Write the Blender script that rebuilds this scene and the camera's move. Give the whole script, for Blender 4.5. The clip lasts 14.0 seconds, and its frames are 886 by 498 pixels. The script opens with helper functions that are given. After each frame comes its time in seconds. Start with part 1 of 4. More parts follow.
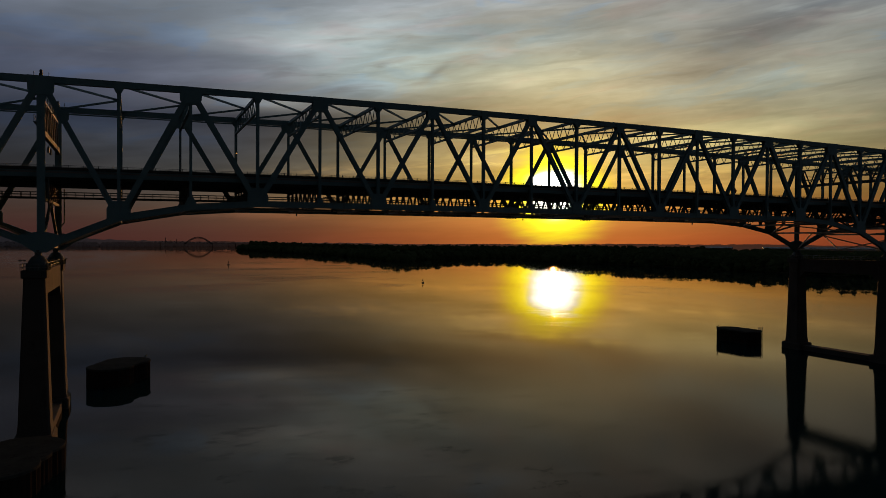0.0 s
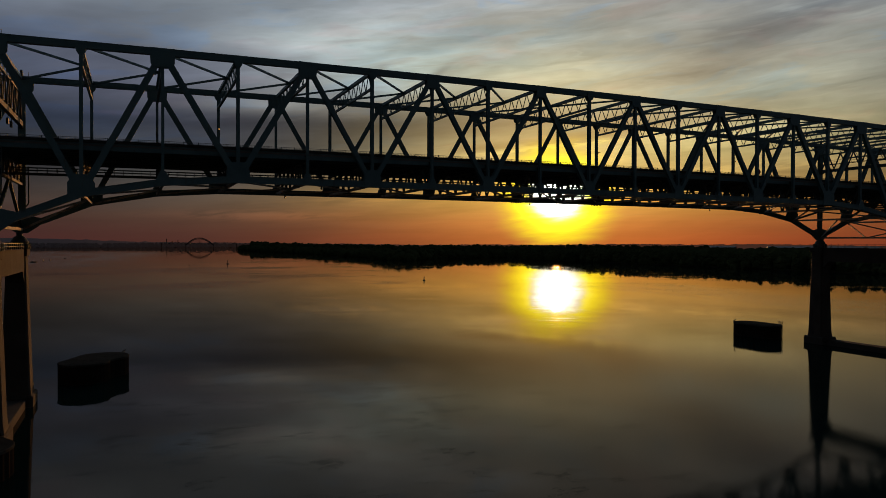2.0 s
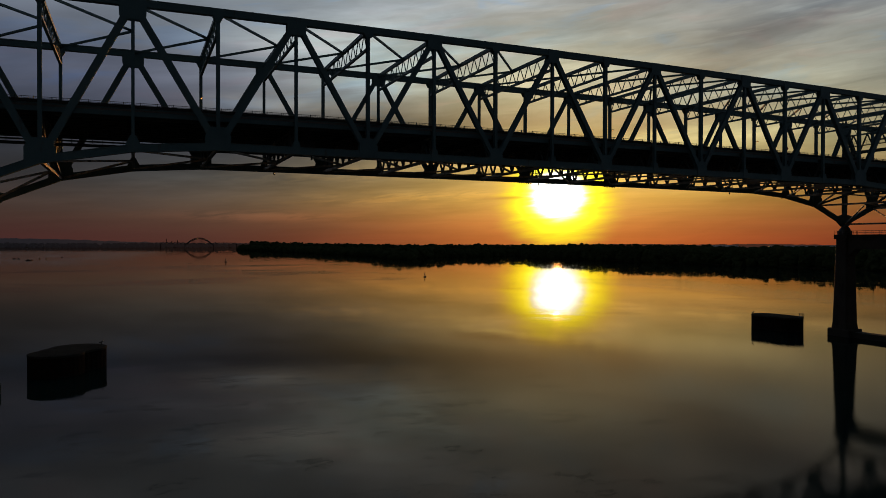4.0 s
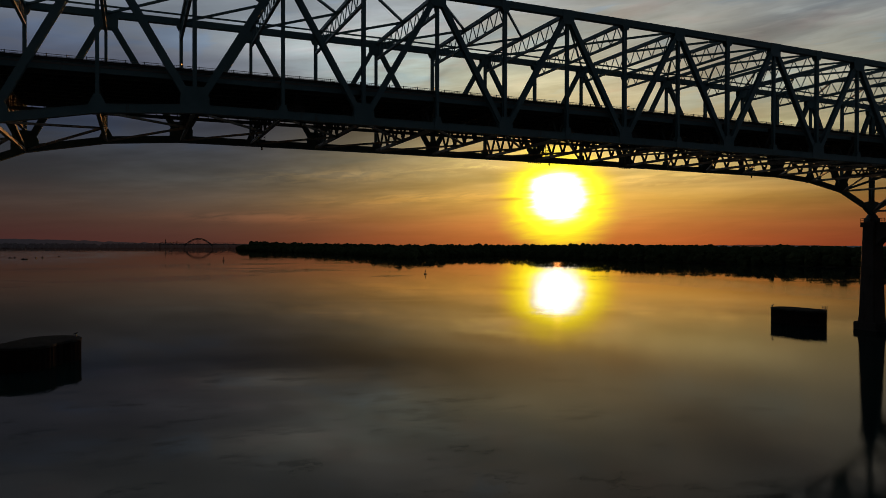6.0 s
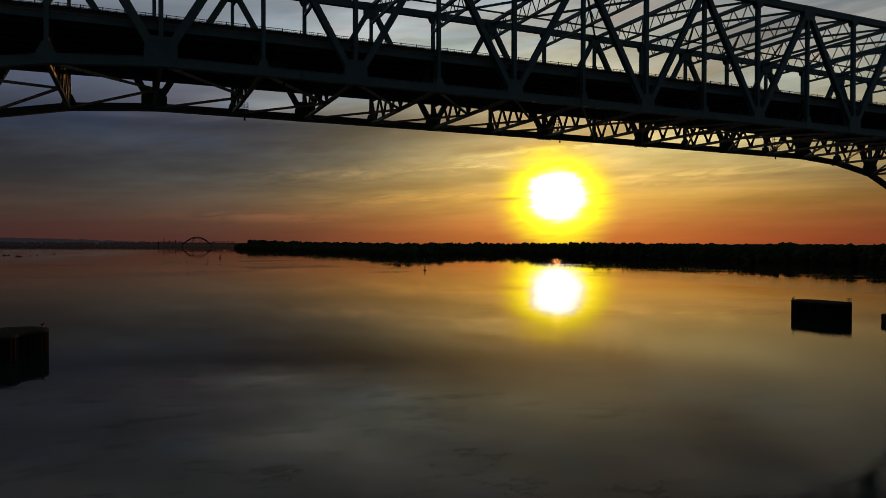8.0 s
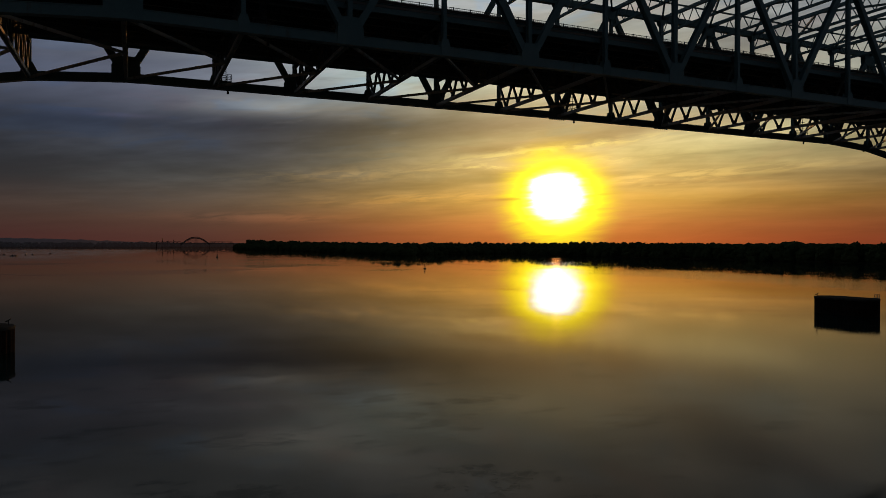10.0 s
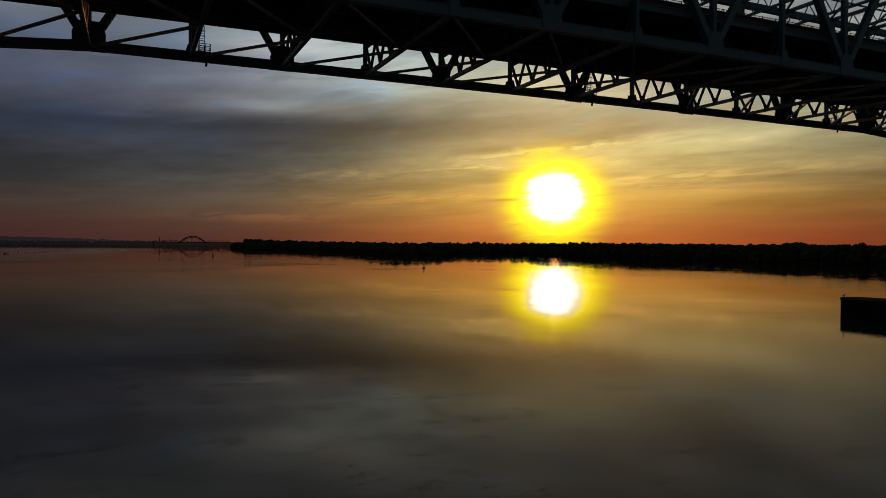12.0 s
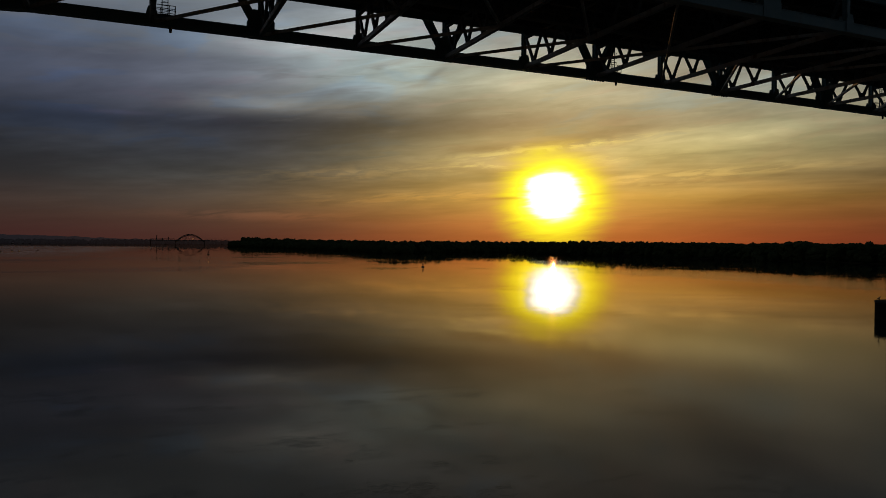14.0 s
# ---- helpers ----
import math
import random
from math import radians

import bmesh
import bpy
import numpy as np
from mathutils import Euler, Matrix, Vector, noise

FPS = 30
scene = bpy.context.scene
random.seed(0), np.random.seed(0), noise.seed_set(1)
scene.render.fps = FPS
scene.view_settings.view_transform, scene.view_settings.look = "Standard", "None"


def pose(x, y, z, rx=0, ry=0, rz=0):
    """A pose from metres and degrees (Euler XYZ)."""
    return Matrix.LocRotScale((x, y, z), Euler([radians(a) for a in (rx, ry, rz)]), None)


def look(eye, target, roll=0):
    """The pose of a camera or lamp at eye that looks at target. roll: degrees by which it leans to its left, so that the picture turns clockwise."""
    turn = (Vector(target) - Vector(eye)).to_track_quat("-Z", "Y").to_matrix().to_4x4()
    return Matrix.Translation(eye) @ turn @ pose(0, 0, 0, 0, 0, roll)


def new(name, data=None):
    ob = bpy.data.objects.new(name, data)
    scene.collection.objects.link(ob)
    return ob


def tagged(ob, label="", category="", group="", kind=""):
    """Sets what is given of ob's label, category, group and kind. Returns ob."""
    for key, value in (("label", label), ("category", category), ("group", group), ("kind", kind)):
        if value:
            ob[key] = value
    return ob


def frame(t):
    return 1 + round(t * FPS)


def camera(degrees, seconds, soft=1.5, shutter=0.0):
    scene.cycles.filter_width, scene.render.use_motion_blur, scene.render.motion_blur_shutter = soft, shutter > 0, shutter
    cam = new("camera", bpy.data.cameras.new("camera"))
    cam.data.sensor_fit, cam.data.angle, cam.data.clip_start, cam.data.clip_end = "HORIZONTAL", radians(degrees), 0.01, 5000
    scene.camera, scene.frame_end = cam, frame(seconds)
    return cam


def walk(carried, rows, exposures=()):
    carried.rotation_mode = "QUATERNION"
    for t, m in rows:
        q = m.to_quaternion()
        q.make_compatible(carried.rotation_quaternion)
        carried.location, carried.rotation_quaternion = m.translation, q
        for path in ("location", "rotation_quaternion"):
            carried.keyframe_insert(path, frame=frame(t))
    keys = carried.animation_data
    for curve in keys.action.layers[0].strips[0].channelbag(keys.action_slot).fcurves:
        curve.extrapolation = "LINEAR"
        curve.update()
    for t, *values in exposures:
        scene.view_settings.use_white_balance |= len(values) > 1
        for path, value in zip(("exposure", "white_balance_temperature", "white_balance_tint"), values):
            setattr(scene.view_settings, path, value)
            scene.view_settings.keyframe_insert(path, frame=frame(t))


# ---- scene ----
cam = camera(63.88, 14.0, soft=0.7)
# seconds, eye x, y, z, heading clockwise from +y, pitch, roll (degrees)
PATH = [
    (0.0, 14.51, -141.85, 36.18, 23.65, -0.68, 0.28),
    (0.5, 16.14, -138.47, 35.35, 23.62, -0.70, 0.22),
    (1.0, 17.60, -135.35, 34.40, 23.57, -0.67, 0.18),
    (1.5, 18.94, -132.35, 33.36, 23.54, -0.64, 0.19),
    (2.0, 20.21, -129.45, 32.30, 23.49, -0.59, 0.15),
    (2.5, 21.41, -126.50, 31.26, 23.45, -0.57, 0.11),
    (3.0, 22.61, -123.49, 30.22, 23.45, -0.56, 0.09),
    (5.5, 28.18, -108.62, 25.12, 23.45, -0.45, 0.15),
    (6.0, 29.29, -105.77, 24.27, 23.44, -0.42, 0.13),
    (6.5, 30.37, -102.93, 23.41, 23.45, -0.40, 0.18),
    (7.0, 31.55, -99.88, 22.60, 23.46, -0.41, 0.17),
    (7.5, 32.77, -96.84, 21.82, 23.46, -0.44, 0.19),
    (8.0, 34.00, -93.90, 21.00, 23.49, -0.45, 0.16),
    (8.5, 35.10, -91.02, 20.33, 23.48, -0.44, 0.17),
    (11.0, 39.87, -76.75, 18.29, 23.65, -0.39, 0.19),
    (11.5, 40.91, -73.71, 18.06, 23.69, -0.38, 0.33),
    (12.0, 42.06, -70.56, 17.89, 23.70, -0.39, 0.37),
    (12.5, 43.26, -67.30, 17.79, 23.74, -0.45, 0.39),
    (13.0, 44.52, -63.95, 17.76, 23.78, -0.50, 0.43),
    (13.5, 45.80, -60.53, 17.76, 23.77, -0.51, 0.43),
    (14.0, 47.09, -57.08, 17.78, 23.82, -0.51, 0.42),
]
walk(cam, [(t, pose(x, y, z, 0, 0, -h) @ pose(0, 0, 0, 90 + p, 0, 0) @ pose(0, 0, 0, 0, 0, r)) for t, x, y, z, h, p, r in PATH],
     exposures=[(0.0, -0.06), (2.0, 0.02), (6.0, 0.03), (8.5, 0.08), (11.0, 0.06), (12.5, -0.06), (14.0, -0.22)])

# ---------------------------------------------------------------- light
SUN_AZ, SUN_EL = 32.6, 3.75          # degrees; azimuth clockwise from +y
SUN_DIR = Vector((math.sin(radians(SUN_AZ)) * math.cos(radians(SUN_EL)),
                  math.cos(radians(SUN_AZ)) * math.cos(radians(SUN_EL)), math.sin(radians(SUN_EL))))


class Nodes:
    """Short hand for building a node tree."""

    def __init__(self, tree):
        self.t = tree

    def add(self, kind, **values):
        n = self.t.nodes.new(kind)
        for key, value in values.items():
            setattr(n, key, value)
        return n

    def link(self, a, b):
        self.t.links.new(a, b)

    def feed(self, socket, value):
        if isinstance(value, (int, float)):
            socket.default_value = value
        elif isinstance(value, (tuple, list, Vector)):
            v = tuple(value)
            socket.default_value = v + (1,) if len(v) == 3 and len(socket.default_value) == 4 else v
        else:
            self.link(value, socket)

    def math(self, op, a, b=0.0, c=0.0, clamp=False):
        n = self.add("ShaderNodeMath", operation=op, use_clamp=clamp)
        for s, v in zip(n.inputs, (a, b, c)):
            self.feed(s, v)
        return n.outputs[0]

    def vmath(self, op, a, b=(0, 0, 0)):
        n = self.add("ShaderNodeVectorMath", operation=op)
        self.feed(n.inputs[0], a)
        self.feed(n.inputs[1], b)
        return n.outputs["Value"] if op in ("DOT_PRODUCT", "LENGTH", "DISTANCE") else n.outputs[0]

    def ramp(self, fac, stops, smooth=False):
        n = self.add("ShaderNodeValToRGB")
        if smooth:
            n.color_ramp.interpolation = "EASE"
        e = n.color_ramp.elements
        while len(e) < len(stops):
            e.new(0.5)
        for k, (p, col) in zip(e, stops):
            k.position = p
            k.color = (*col, 1) if len(col) == 3 else col
        self.feed(n.inputs[0], fac)
        return n.outputs[0]

    def span(self, v, a, b, lo=0.0, hi=1.0, smooth=True):
        n = self.add("ShaderNodeMapRange", interpolation_type="SMOOTHSTEP" if smooth else "LINEAR")
        for s, q in zip(n.inputs, (v, a, b, lo, hi)):
            self.feed(s, q)
        return n.outputs[0]

    def mix(self, fac, a, b, blend="MIX"):
        n = self.add("ShaderNodeMix", data_type="RGBA", blend_type=blend)
        self.feed(n.inputs[0], fac)
        self.feed(n.inputs[6], a)
        self.feed(n.inputs[7], b)
        return n.outputs[2]

    def noise(self, vec, scale, detail=4.0, rough=0.55, warp=0.0):
        n = self.add("ShaderNodeTexNoise")
        self.feed(n.inputs["Vector"], vec)
        n.inputs["Scale"].default_value = scale
        n.inputs["Detail"].default_value = detail
        n.inputs["Roughness"].default_value = rough
        n.inputs["Distortion"].default_value = warp
        return n.outputs["Fac"]

    def join(self, x, y, z):
        n = self.add("ShaderNodeCombineXYZ")
        for s, v in zip(n.inputs, (x, y, z)):
            self.feed(s, v)
        return n.outputs[0]

    def split(self, v):
        n = self.add("ShaderNodeSeparateXYZ")
        self.feed(n.inputs[0], v)
        return n.outputs[0], n.outputs[1], n.outputs[2]


def make_world():
    world = bpy.data.worlds.new("dawn_sky")
    scene.world = world
    world.use_nodes = True
    world.node_tree.nodes.clear()
    n = Nodes(world.node_tree)
    d = n.add("ShaderNodeTexCoord").outputs["Generated"]
    d = n.vmath("NORMALIZE", d)
    x, y, z = n.split(d)
    el = n.math("MULTIPLY", n.math("ARCSINE", z), 180 / math.pi)              # degrees over the horizon
    flat = n.vmath("NORMALIZE", n.join(x, y, 0.0))
    hx, hy = math.sin(radians(SUN_AZ)), math.cos(radians(SUN_AZ))
    side = n.vmath("DOT_PRODUCT", flat, (hx, hy, 0))                          # 1 towards the sun, -1 away
    cross = n.vmath("DOT_PRODUCT", flat, (hy, -hx, 0))                        # right of the sun
    mid = n.vmath("DOT_PRODUCT", flat, (math.sin(radians(40)), math.cos(radians(40)), 0))
    lump = n.math("DIVIDE", n.math("SUBTRACT", el, 7.5), 4.0)
    lump = n.math("POWER", 2.718, n.math("MULTIPLY", n.math("MULTIPLY", lump, lump), -1.0))
    near = n.math("POWER", n.span(mid, 0.79, 1.0, smooth=False), n.math("ADD", 2.3, n.math("MULTIPLY", lump, 1.4)))
    behind = n.span(side, 0.7, -0.7, 1.0, 0.15)                               # the sky fades away from the dawn
    # the clear dawn sky
    e = n.math("DIVIDE", el, 40.0, clamp=True)
    warm = n.ramp(e, [(0.0, (0.39, 0.070, 0.024)), (0.04, (0.44, 0.128, 0.034)), (0.09, (0.48, 0.252, 0.052)), (0.18, (0.50, 0.40, 0.172)),
                      (0.30, (0.345, 0.345, 0.25)), (0.46, (0.255, 0.272, 0.275)), (0.62, (0.085, 0.088, 0.09)), (1.0, (0.045, 0.06, 0.085))])
    cool = n.ramp(e, [(0.0, (0.064, 0.026, 0.024)), (0.05, (0.046, 0.026, 0.026)), (0.12, (0.024, 0.025, 0.034)), (0.22, (0.024, 0.029, 0.041)),
                      (0.33, (0.130, 0.150, 0.185)), (0.46, (0.225, 0.262, 0.305)), (0.62, (0.085, 0.102, 0.128)), (1.0, (0.026, 0.036, 0.05))])
    base = n.mix(near, cool, warm)
    base = n.mix(1.0, base, n.join(behind, behind, behind), "MULTIPLY")
    sky = n.add("ShaderNodeTexSky", sky_type="NISHITA", sun_disc=False, sun_elevation=radians(SUN_EL), sun_rotation=radians(SUN_AZ))
    base = n.mix(1.0, base, n.vmath("MULTIPLY", sky.outputs[0], (0.004, 0.004, 0.004)), "ADD")
    # cloud layer, seen as a sheet overhead that runs together towards the horizon
    depth = n.math("ADD", n.math("MAXIMUM", z, 0.0), 0.055)
    u = n.math("DIVIDE", n.vmath("DOT_PRODUCT", d, (hy, -hx, 0)), depth)
    v = n.math("DIVIDE", n.vmath("DOT_PRODUCT", d, (hx, hy, 0)), depth)
    sheet = n.join(n.math("MULTIPLY", u, 0.45), n.math("MULTIPLY", n.math("ADD", v, n.math("MULTIPLY", u, 0.25)), 0.62), 0.0)
    broad = n.noise(sheet, 0.55, 5.0, 0.56, 0.25)
    fine = n.noise(n.vmath("MULTIPLY", sheet, (0.6, 1.3, 1.0)), 2.6, 6.0, 0.60, 0.35)
    shade = n.math("ADD", n.math("MULTIPLY", broad, 0.88), n.math("MULTIPLY", fine, 0.12))
    lift = n.span(shade, 0.36, 0.64, 0.64, 1.40)
    amount = n.span(el, 0.3, 7.0, 0.10, 1.0)
    lift = n.math("ADD", 1.0, n.math("MULTIPLY", n.math("SUBTRACT", lift, 1.0), amount))
    base = n.mix(1.0, base, n.join(lift, lift, lift), "MULTIPLY")
    # paler blue gaps high up
    gap = n.math("MULTIPLY", n.span(n.noise(n.vmath("ADD", sheet, (7.3, 2.1, 0.0)), 0.8, 4.0, 0.55, 0.3), 0.50, 0.66), n.span(el, 9.0, 14.0))
    base = n.mix(n.math("MULTIPLY", gap, 0.55), base, n.vmath("MULTIPLY", base, (0.82, 1.03, 1.25)))
    # cloud bands: degrees right of the sun, degrees over the horizon
    az = n.math("MULTIPLY", n.math("ARCTAN2", cross, side), 180 / math.pi)
    torn = n.noise(n.join(n.math("MULTIPLY", az, 0.16), n.math("MULTIPLY", n.math("SUBTRACT", el, n.math("MULTIPLY", az, 0.08)), 1.1), 0.0), 1.0, 3.5, 0.52, 0.4)
    wisps = n.noise(n.join(n.math("MULTIPLY", az, 0.28), n.math("MULTIPLY", n.math("SUBTRACT", el, n.math("MULTIPLY", az, 0.10)), 2.2), 3.0), 1.0, 5.0, 0.6, 0.4)

    def band(a0, e0, slope, wide, thick, cut=(0.42, 0.62), tex=None):
        da = n.math("DIVIDE", n.math("SUBTRACT", az, a0), wide)
        line = n.math("ADD", e0, n.math("MULTIPLY", n.math("SUBTRACT", az, a0), slope))
        de = n.math("DIVIDE", n.math("SUBTRACT", el, line), thick)
        r2 = n.math("ADD", n.math("MULTIPLY", da, da), n.math("MULTIPLY", de, de))
        return n.math("MULTIPLY", n.math("POWER", 2.718, n.math("MULTIPLY", r2, -1.0)), n.span(tex or torn, *cut))

    def tint(mask, amount, gain):
        return n.mix(n.math("MULTIPLY", mask, amount), base, n.vmath("MULTIPLY", base, gain))

    # fibrous streaks drawn out along the cloud sheet, and drifting warm and cool casts
    bend = n.math("MULTIPLY", n.math("SUBTRACT", torn, 0.5), 1.4)
    tilt = n.math("ADD", n.math("SUBTRACT", el, n.math("MULTIPLY", az, 0.085)), bend)
    fibre = n.noise(n.join(n.math("MULTIPLY", az, 0.13), n.math("MULTIPLY", tilt, 0.80), 5.0), 1.0, 4.0, 0.48, 0.3)
    fleck = n.noise(n.join(n.math("MULTIPLY", az, 0.42), n.math("MULTIPLY", tilt, 2.6), 9.0), 1.0, 5.0, 0.55, 0.35)
    weave = n.math("ADD", n.math("MULTIPLY", n.math("SUBTRACT", fibre, 0.48), 0.80), n.math("MULTIPLY", n.math("SUBTRACT", fleck, 0.48), 0.34))
    weave = n.math("ADD", 1.0, n.math("MULTIPLY", n.math("MULTIPLY", weave, n.span(el, 1.0, 8.0, 0.35, 1.0)), n.span(az, -32.0, -12.0, 0.35, 1.0)))
    base = n.mix(1.0, base, n.join(weave, weave, weave), "MULTIPLY")
    cast = n.noise(n.join(n.math("MULTIPLY", az, 0.09), n.math("MULTIPLY", tilt, 0.42), 14.0), 1.0, 4.0, 0.55, 0.6)
    base = n.mix(n.span(cast, 0.52, 0.66, 0.0, n.span(el, 4.0, 10.0, 0.2, 0.8)), base, n.vmath("MULTIPLY", base, (0.84, 1.0, 1.20)))
    base = n.mix(n.span(cast, 0.46, 0.34, 0.0, n.span(el, 4.0, 10.0, 0.2, 0.7)), base, n.vmath("MULTIPLY", base, (1.09, 0.96, 0.96)))

    soft = (0.0, 0.3)
    base = tint(band(-46, 14.0, 0.0, 13, 9.0, soft), 1.0, (0.74, 0.74, 0.80))
    base = tint(band(-34, 10.5, 0.0, 14, 4.0, soft), 1.0, (0.94, 0.93, 1.08))
    base = tint(band(-22, 9.2, 0.02, 13, 0.9, (0.22, 0.46)), 0.95, (0.46, 0.50, 0.58))
    base = tint(band(-21, 13.2, 0.04, 9.5, 2.8, soft), 1.0, (1.50, 1.48, 1.40))
    base = tint(band(-24, 10.5, 0.03, 5.0, 0.75, (0.10, 0.5)), 1.0, (2.25, 2.08, 1.70))
    base = tint(band(-23, 7.4, 0.02, 13, 2.0, soft), 1.0, (0.90, 0.97, 1.12))
    base = tint(band(-28, 5.6, 0.0, 10, 3.2, soft), 1.0, (1.34, 1.42, 1.36))
    base = tint(band(-33.5, 9.3, 0.02, 2.4, 0.16, soft), 0.9, (1.36, 1.22, 1.28))
    base = tint(band(-25, 12.6, 0.03, 12, 0.8, (0.30, 0.55)), 0.6, (1.45, 1.45, 1.42))
    base = tint(band(-14, 13.6, 0.03, 8, 2.0, (0.24, 0.5)), 0.9, (1.30, 1.50, 1.56))
    base = tint(band(-17, 17.0, 0.0, 13, 3.2, soft), 1.0, (1.32, 1.34, 1.34))
    base = tint(band(-22, 15.4, 0.10, 10, 1.2, (0.20, 0.5)), 0.8, (1.42, 1.40, 1.30))
    base = tint(band(-30, 13.3, 0.05, 10, 1.0, (0.2, 0.5)), 0.8, (0.62, 0.62, 0.66))
    base = tint(band(-9.5, 13.3, 0.55, 1.1, 0.38, (0.22, 0.5)), 0.8, (0.60, 0.55, 0.56))
    base = tint(band(-3, 9.5, 0.05, 11, 1.15, (0.14, 0.40)), 0.95, (0.47, 0.41, 0.47))
    base = tint(band(4, 8.6, 0.10, 7, 0.7, (0.10, 0.40)), 0.9, (0.52, 0.44, 0.46))
    base = tint(band(-4, 7.6, 0.05, 5, 0.35, (0.20, 0.45)), 0.8, (0.64, 0.54, 0.54))
    base = tint(band(0, 13.0, 0.03, 8, 1.5, (0.2, 0.5)), 0.9, (1.34, 1.32, 1.20))
    base = tint(band(-6, 16.0, 0.03, 9, 2.0, (0.35, 0.62)), 0.9, (0.84, 1.0, 1.14))
    base = tint(band(12, 14.4, 0.06, 9, 2.6, soft), 0.9, (0.70, 0.68, 0.72))
    base = tint(band(8, 12.4, 0.10, 9, 0.8, (0.24, 0.5)), 0.8, (0.72, 0.66, 0.66))
    base = tint(band(15, 15.2, 0.12, 9, 1.0, (0.30, 0.56)), 0.8, (0.66, 0.65, 0.70))
    base = tint(band(22, 18.0, -0.05, 10, 3.0, (0.30, 0.6)), 0.85, (0.60, 0.62, 0.68))
    base = tint(band(19, 8.0, 0.05, 7, 3.0, soft), 1.0, (1.08, 1.12, 1.22))
    base = tint(band(11, 11.0, 0.05, 6, 2.6, soft), 1.0, (0.78, 0.77, 0.80))
    base = tint(band(-14, 9.0, 0.03, 6, 2.6, soft), 1.0, (0.80, 0.79, 0.82))
    base = tint(band(14, 10.2, 0.07, 9, 0.7, (0.30, 0.55)), 0.5, (0.80, 0.82, 0.90))
    base = tint(band(23, 2.8, 0.0, 15, 3.4, soft), 1.0, (0.66, 0.60, 0.60))
    base = tint(band(16, 7.6, 0.02, 9, 2.4, soft), 1.0, (1.14, 1.20, 1.18))
    base = tint(band(-24, 2.0, 0.0, 6, 0.35, (0.36, 0.55), wisps), 0.9, (1.7, 1.5, 1.4))
    base = tint(band(-12, 3.6, 0.03, 10, 0.5, (0.42, 0.6), wisps), 0.8, (1.5, 1.4, 1.2))
    base = tint(band(-18, 5.4, 0.04, 7, 0.5, (0.40, 0.58), fleck), 0.8, (1.5, 1.36, 1.1))
    base = tint(band(11, 5.3, 0.05, 9, 0.45, (0.42, 0.58), wisps), 0.8, (1.45, 1.45, 1.3))
    base = tint(band(9, 4.7, 0.04, 8, 0.25, (0.30, 0.5), fleck), 0.7, (0.66, 0.62, 0.66))
    gold = n.math("MAXIMUM", band(0.5, 7.6, 0.10, 6, 0.26, (0.42, 0.60), fleck), band(-1, 6.4, 0.04, 6, 0.40, (0.48, 0.64), fleck))
    base = n.mix(n.math("MULTIPLY", gold, 0.85), base, (0.98, 0.76, 0.22))
    # the reddest, dimmest air lies along the horizon
    base = tint(n.span(el, 3.4, 0.2), 1.0, (0.80, 0.68, 0.80))
    # the glare round the sun
    toward = n.math("ARCCOSINE", n.vmath("DOT_PRODUCT", d, SUN_DIR))
    ang = n.math("MULTIPLY", toward, 180 / math.pi)
    oval = n.vmath("LENGTH", n.join(n.math("MULTIPLY", az, 1.10), n.math("MULTIPLY", n.math("SUBTRACT", el, SUN_EL), 1.24), 0.0))
    wob = n.math("ADD", oval, n.math("ADD", n.math("MULTIPLY", n.math("SUBTRACT", wisps, 0.5), 0.7), n.math("MULTIPLY", n.math("SUBTRACT", torn, 0.5), 1.9)))
    glow = n.math("POWER", 2.718, n.math("MULTIPLY", -0.15, ang))
    base = n.mix(1.0, base, n.mix(n.math("MULTIPLY", glow, n.span(el, 0.0, 4.5, 0.35, 1.0)), (0, 0, 0), (0.43, 0.275, 0.030)), "ADD")
    halo = n.ramp(n.math("DIVIDE", wob, 8.0, clamp=True), [(0.0, (2.0, 1.9, 1.2)), (0.24, (1.6, 1.48, 0.6)), (0.31, (1.9, 1.7, 0.16)), (0.40, (1.55, 1.32, 0.04)), (0.51, (1.26, 1.0, 0.02)),
                                                          (0.62, (1.06, 0.72, 0.03)), (0.75, (0.90, 0.51, 0.05)), (0.88, (0.72, 0.37, 0.05))])
    base = n.mix(n.span(wob, 6.6, 2.7), base, halo)
    base = tint(band(-3.4, 3.6, 0.03, 1.9, 0.13, soft), 0.9, (0.72, 0.55, 0.9))
    base = tint(band(3.2, 3.9, 0.04, 1.3, 0.10, soft), 0.7, (0.80, 0.68, 0.9))
    peak = n.math("POWER", 2.718, n.math("MULTIPLY", n.math("SUBTRACT", 2.4, wob), 1.15))
    peak = n.math("MINIMUM", peak, 6.0)
    core = n.span(wob, 2.85, 1.9)
    base = n.mix(core, base, n.vmath("MULTIPLY", n.join(peak, peak, peak), (1.15, 1.12, 0.95)))
    bg = n.add("ShaderNodeBackground")
    n.link(base, bg.inputs[0])
    bg.inputs[1].default_value = 1.0
    n.link(bg.outputs[0], n.add("ShaderNodeOutputWorld").inputs[0])


make_world()
sun = new("sun", bpy.data.lights.new("sun", "SUN"))
sun.data.energy, sun.data.angle, sun.data.color = 0.85, radians(0.6), (1.0, 0.41, 0.11)
sun.matrix_world = look(SUN_DIR * 300, (0, 0, 0))


# ---------------------------------------------------------------- materials
def material(name, build):
    m = bpy.data.materials.new(name)
    m.use_nodes = True
    m.node_tree.nodes.clear()
    n = Nodes(m.node_tree)
    bsdf = n.add("ShaderNodeBsdfPrincipled")
    n.link(bsdf.outputs[0], n.add("ShaderNodeOutputMaterial").inputs[0])
    build(n, bsdf)
    return m


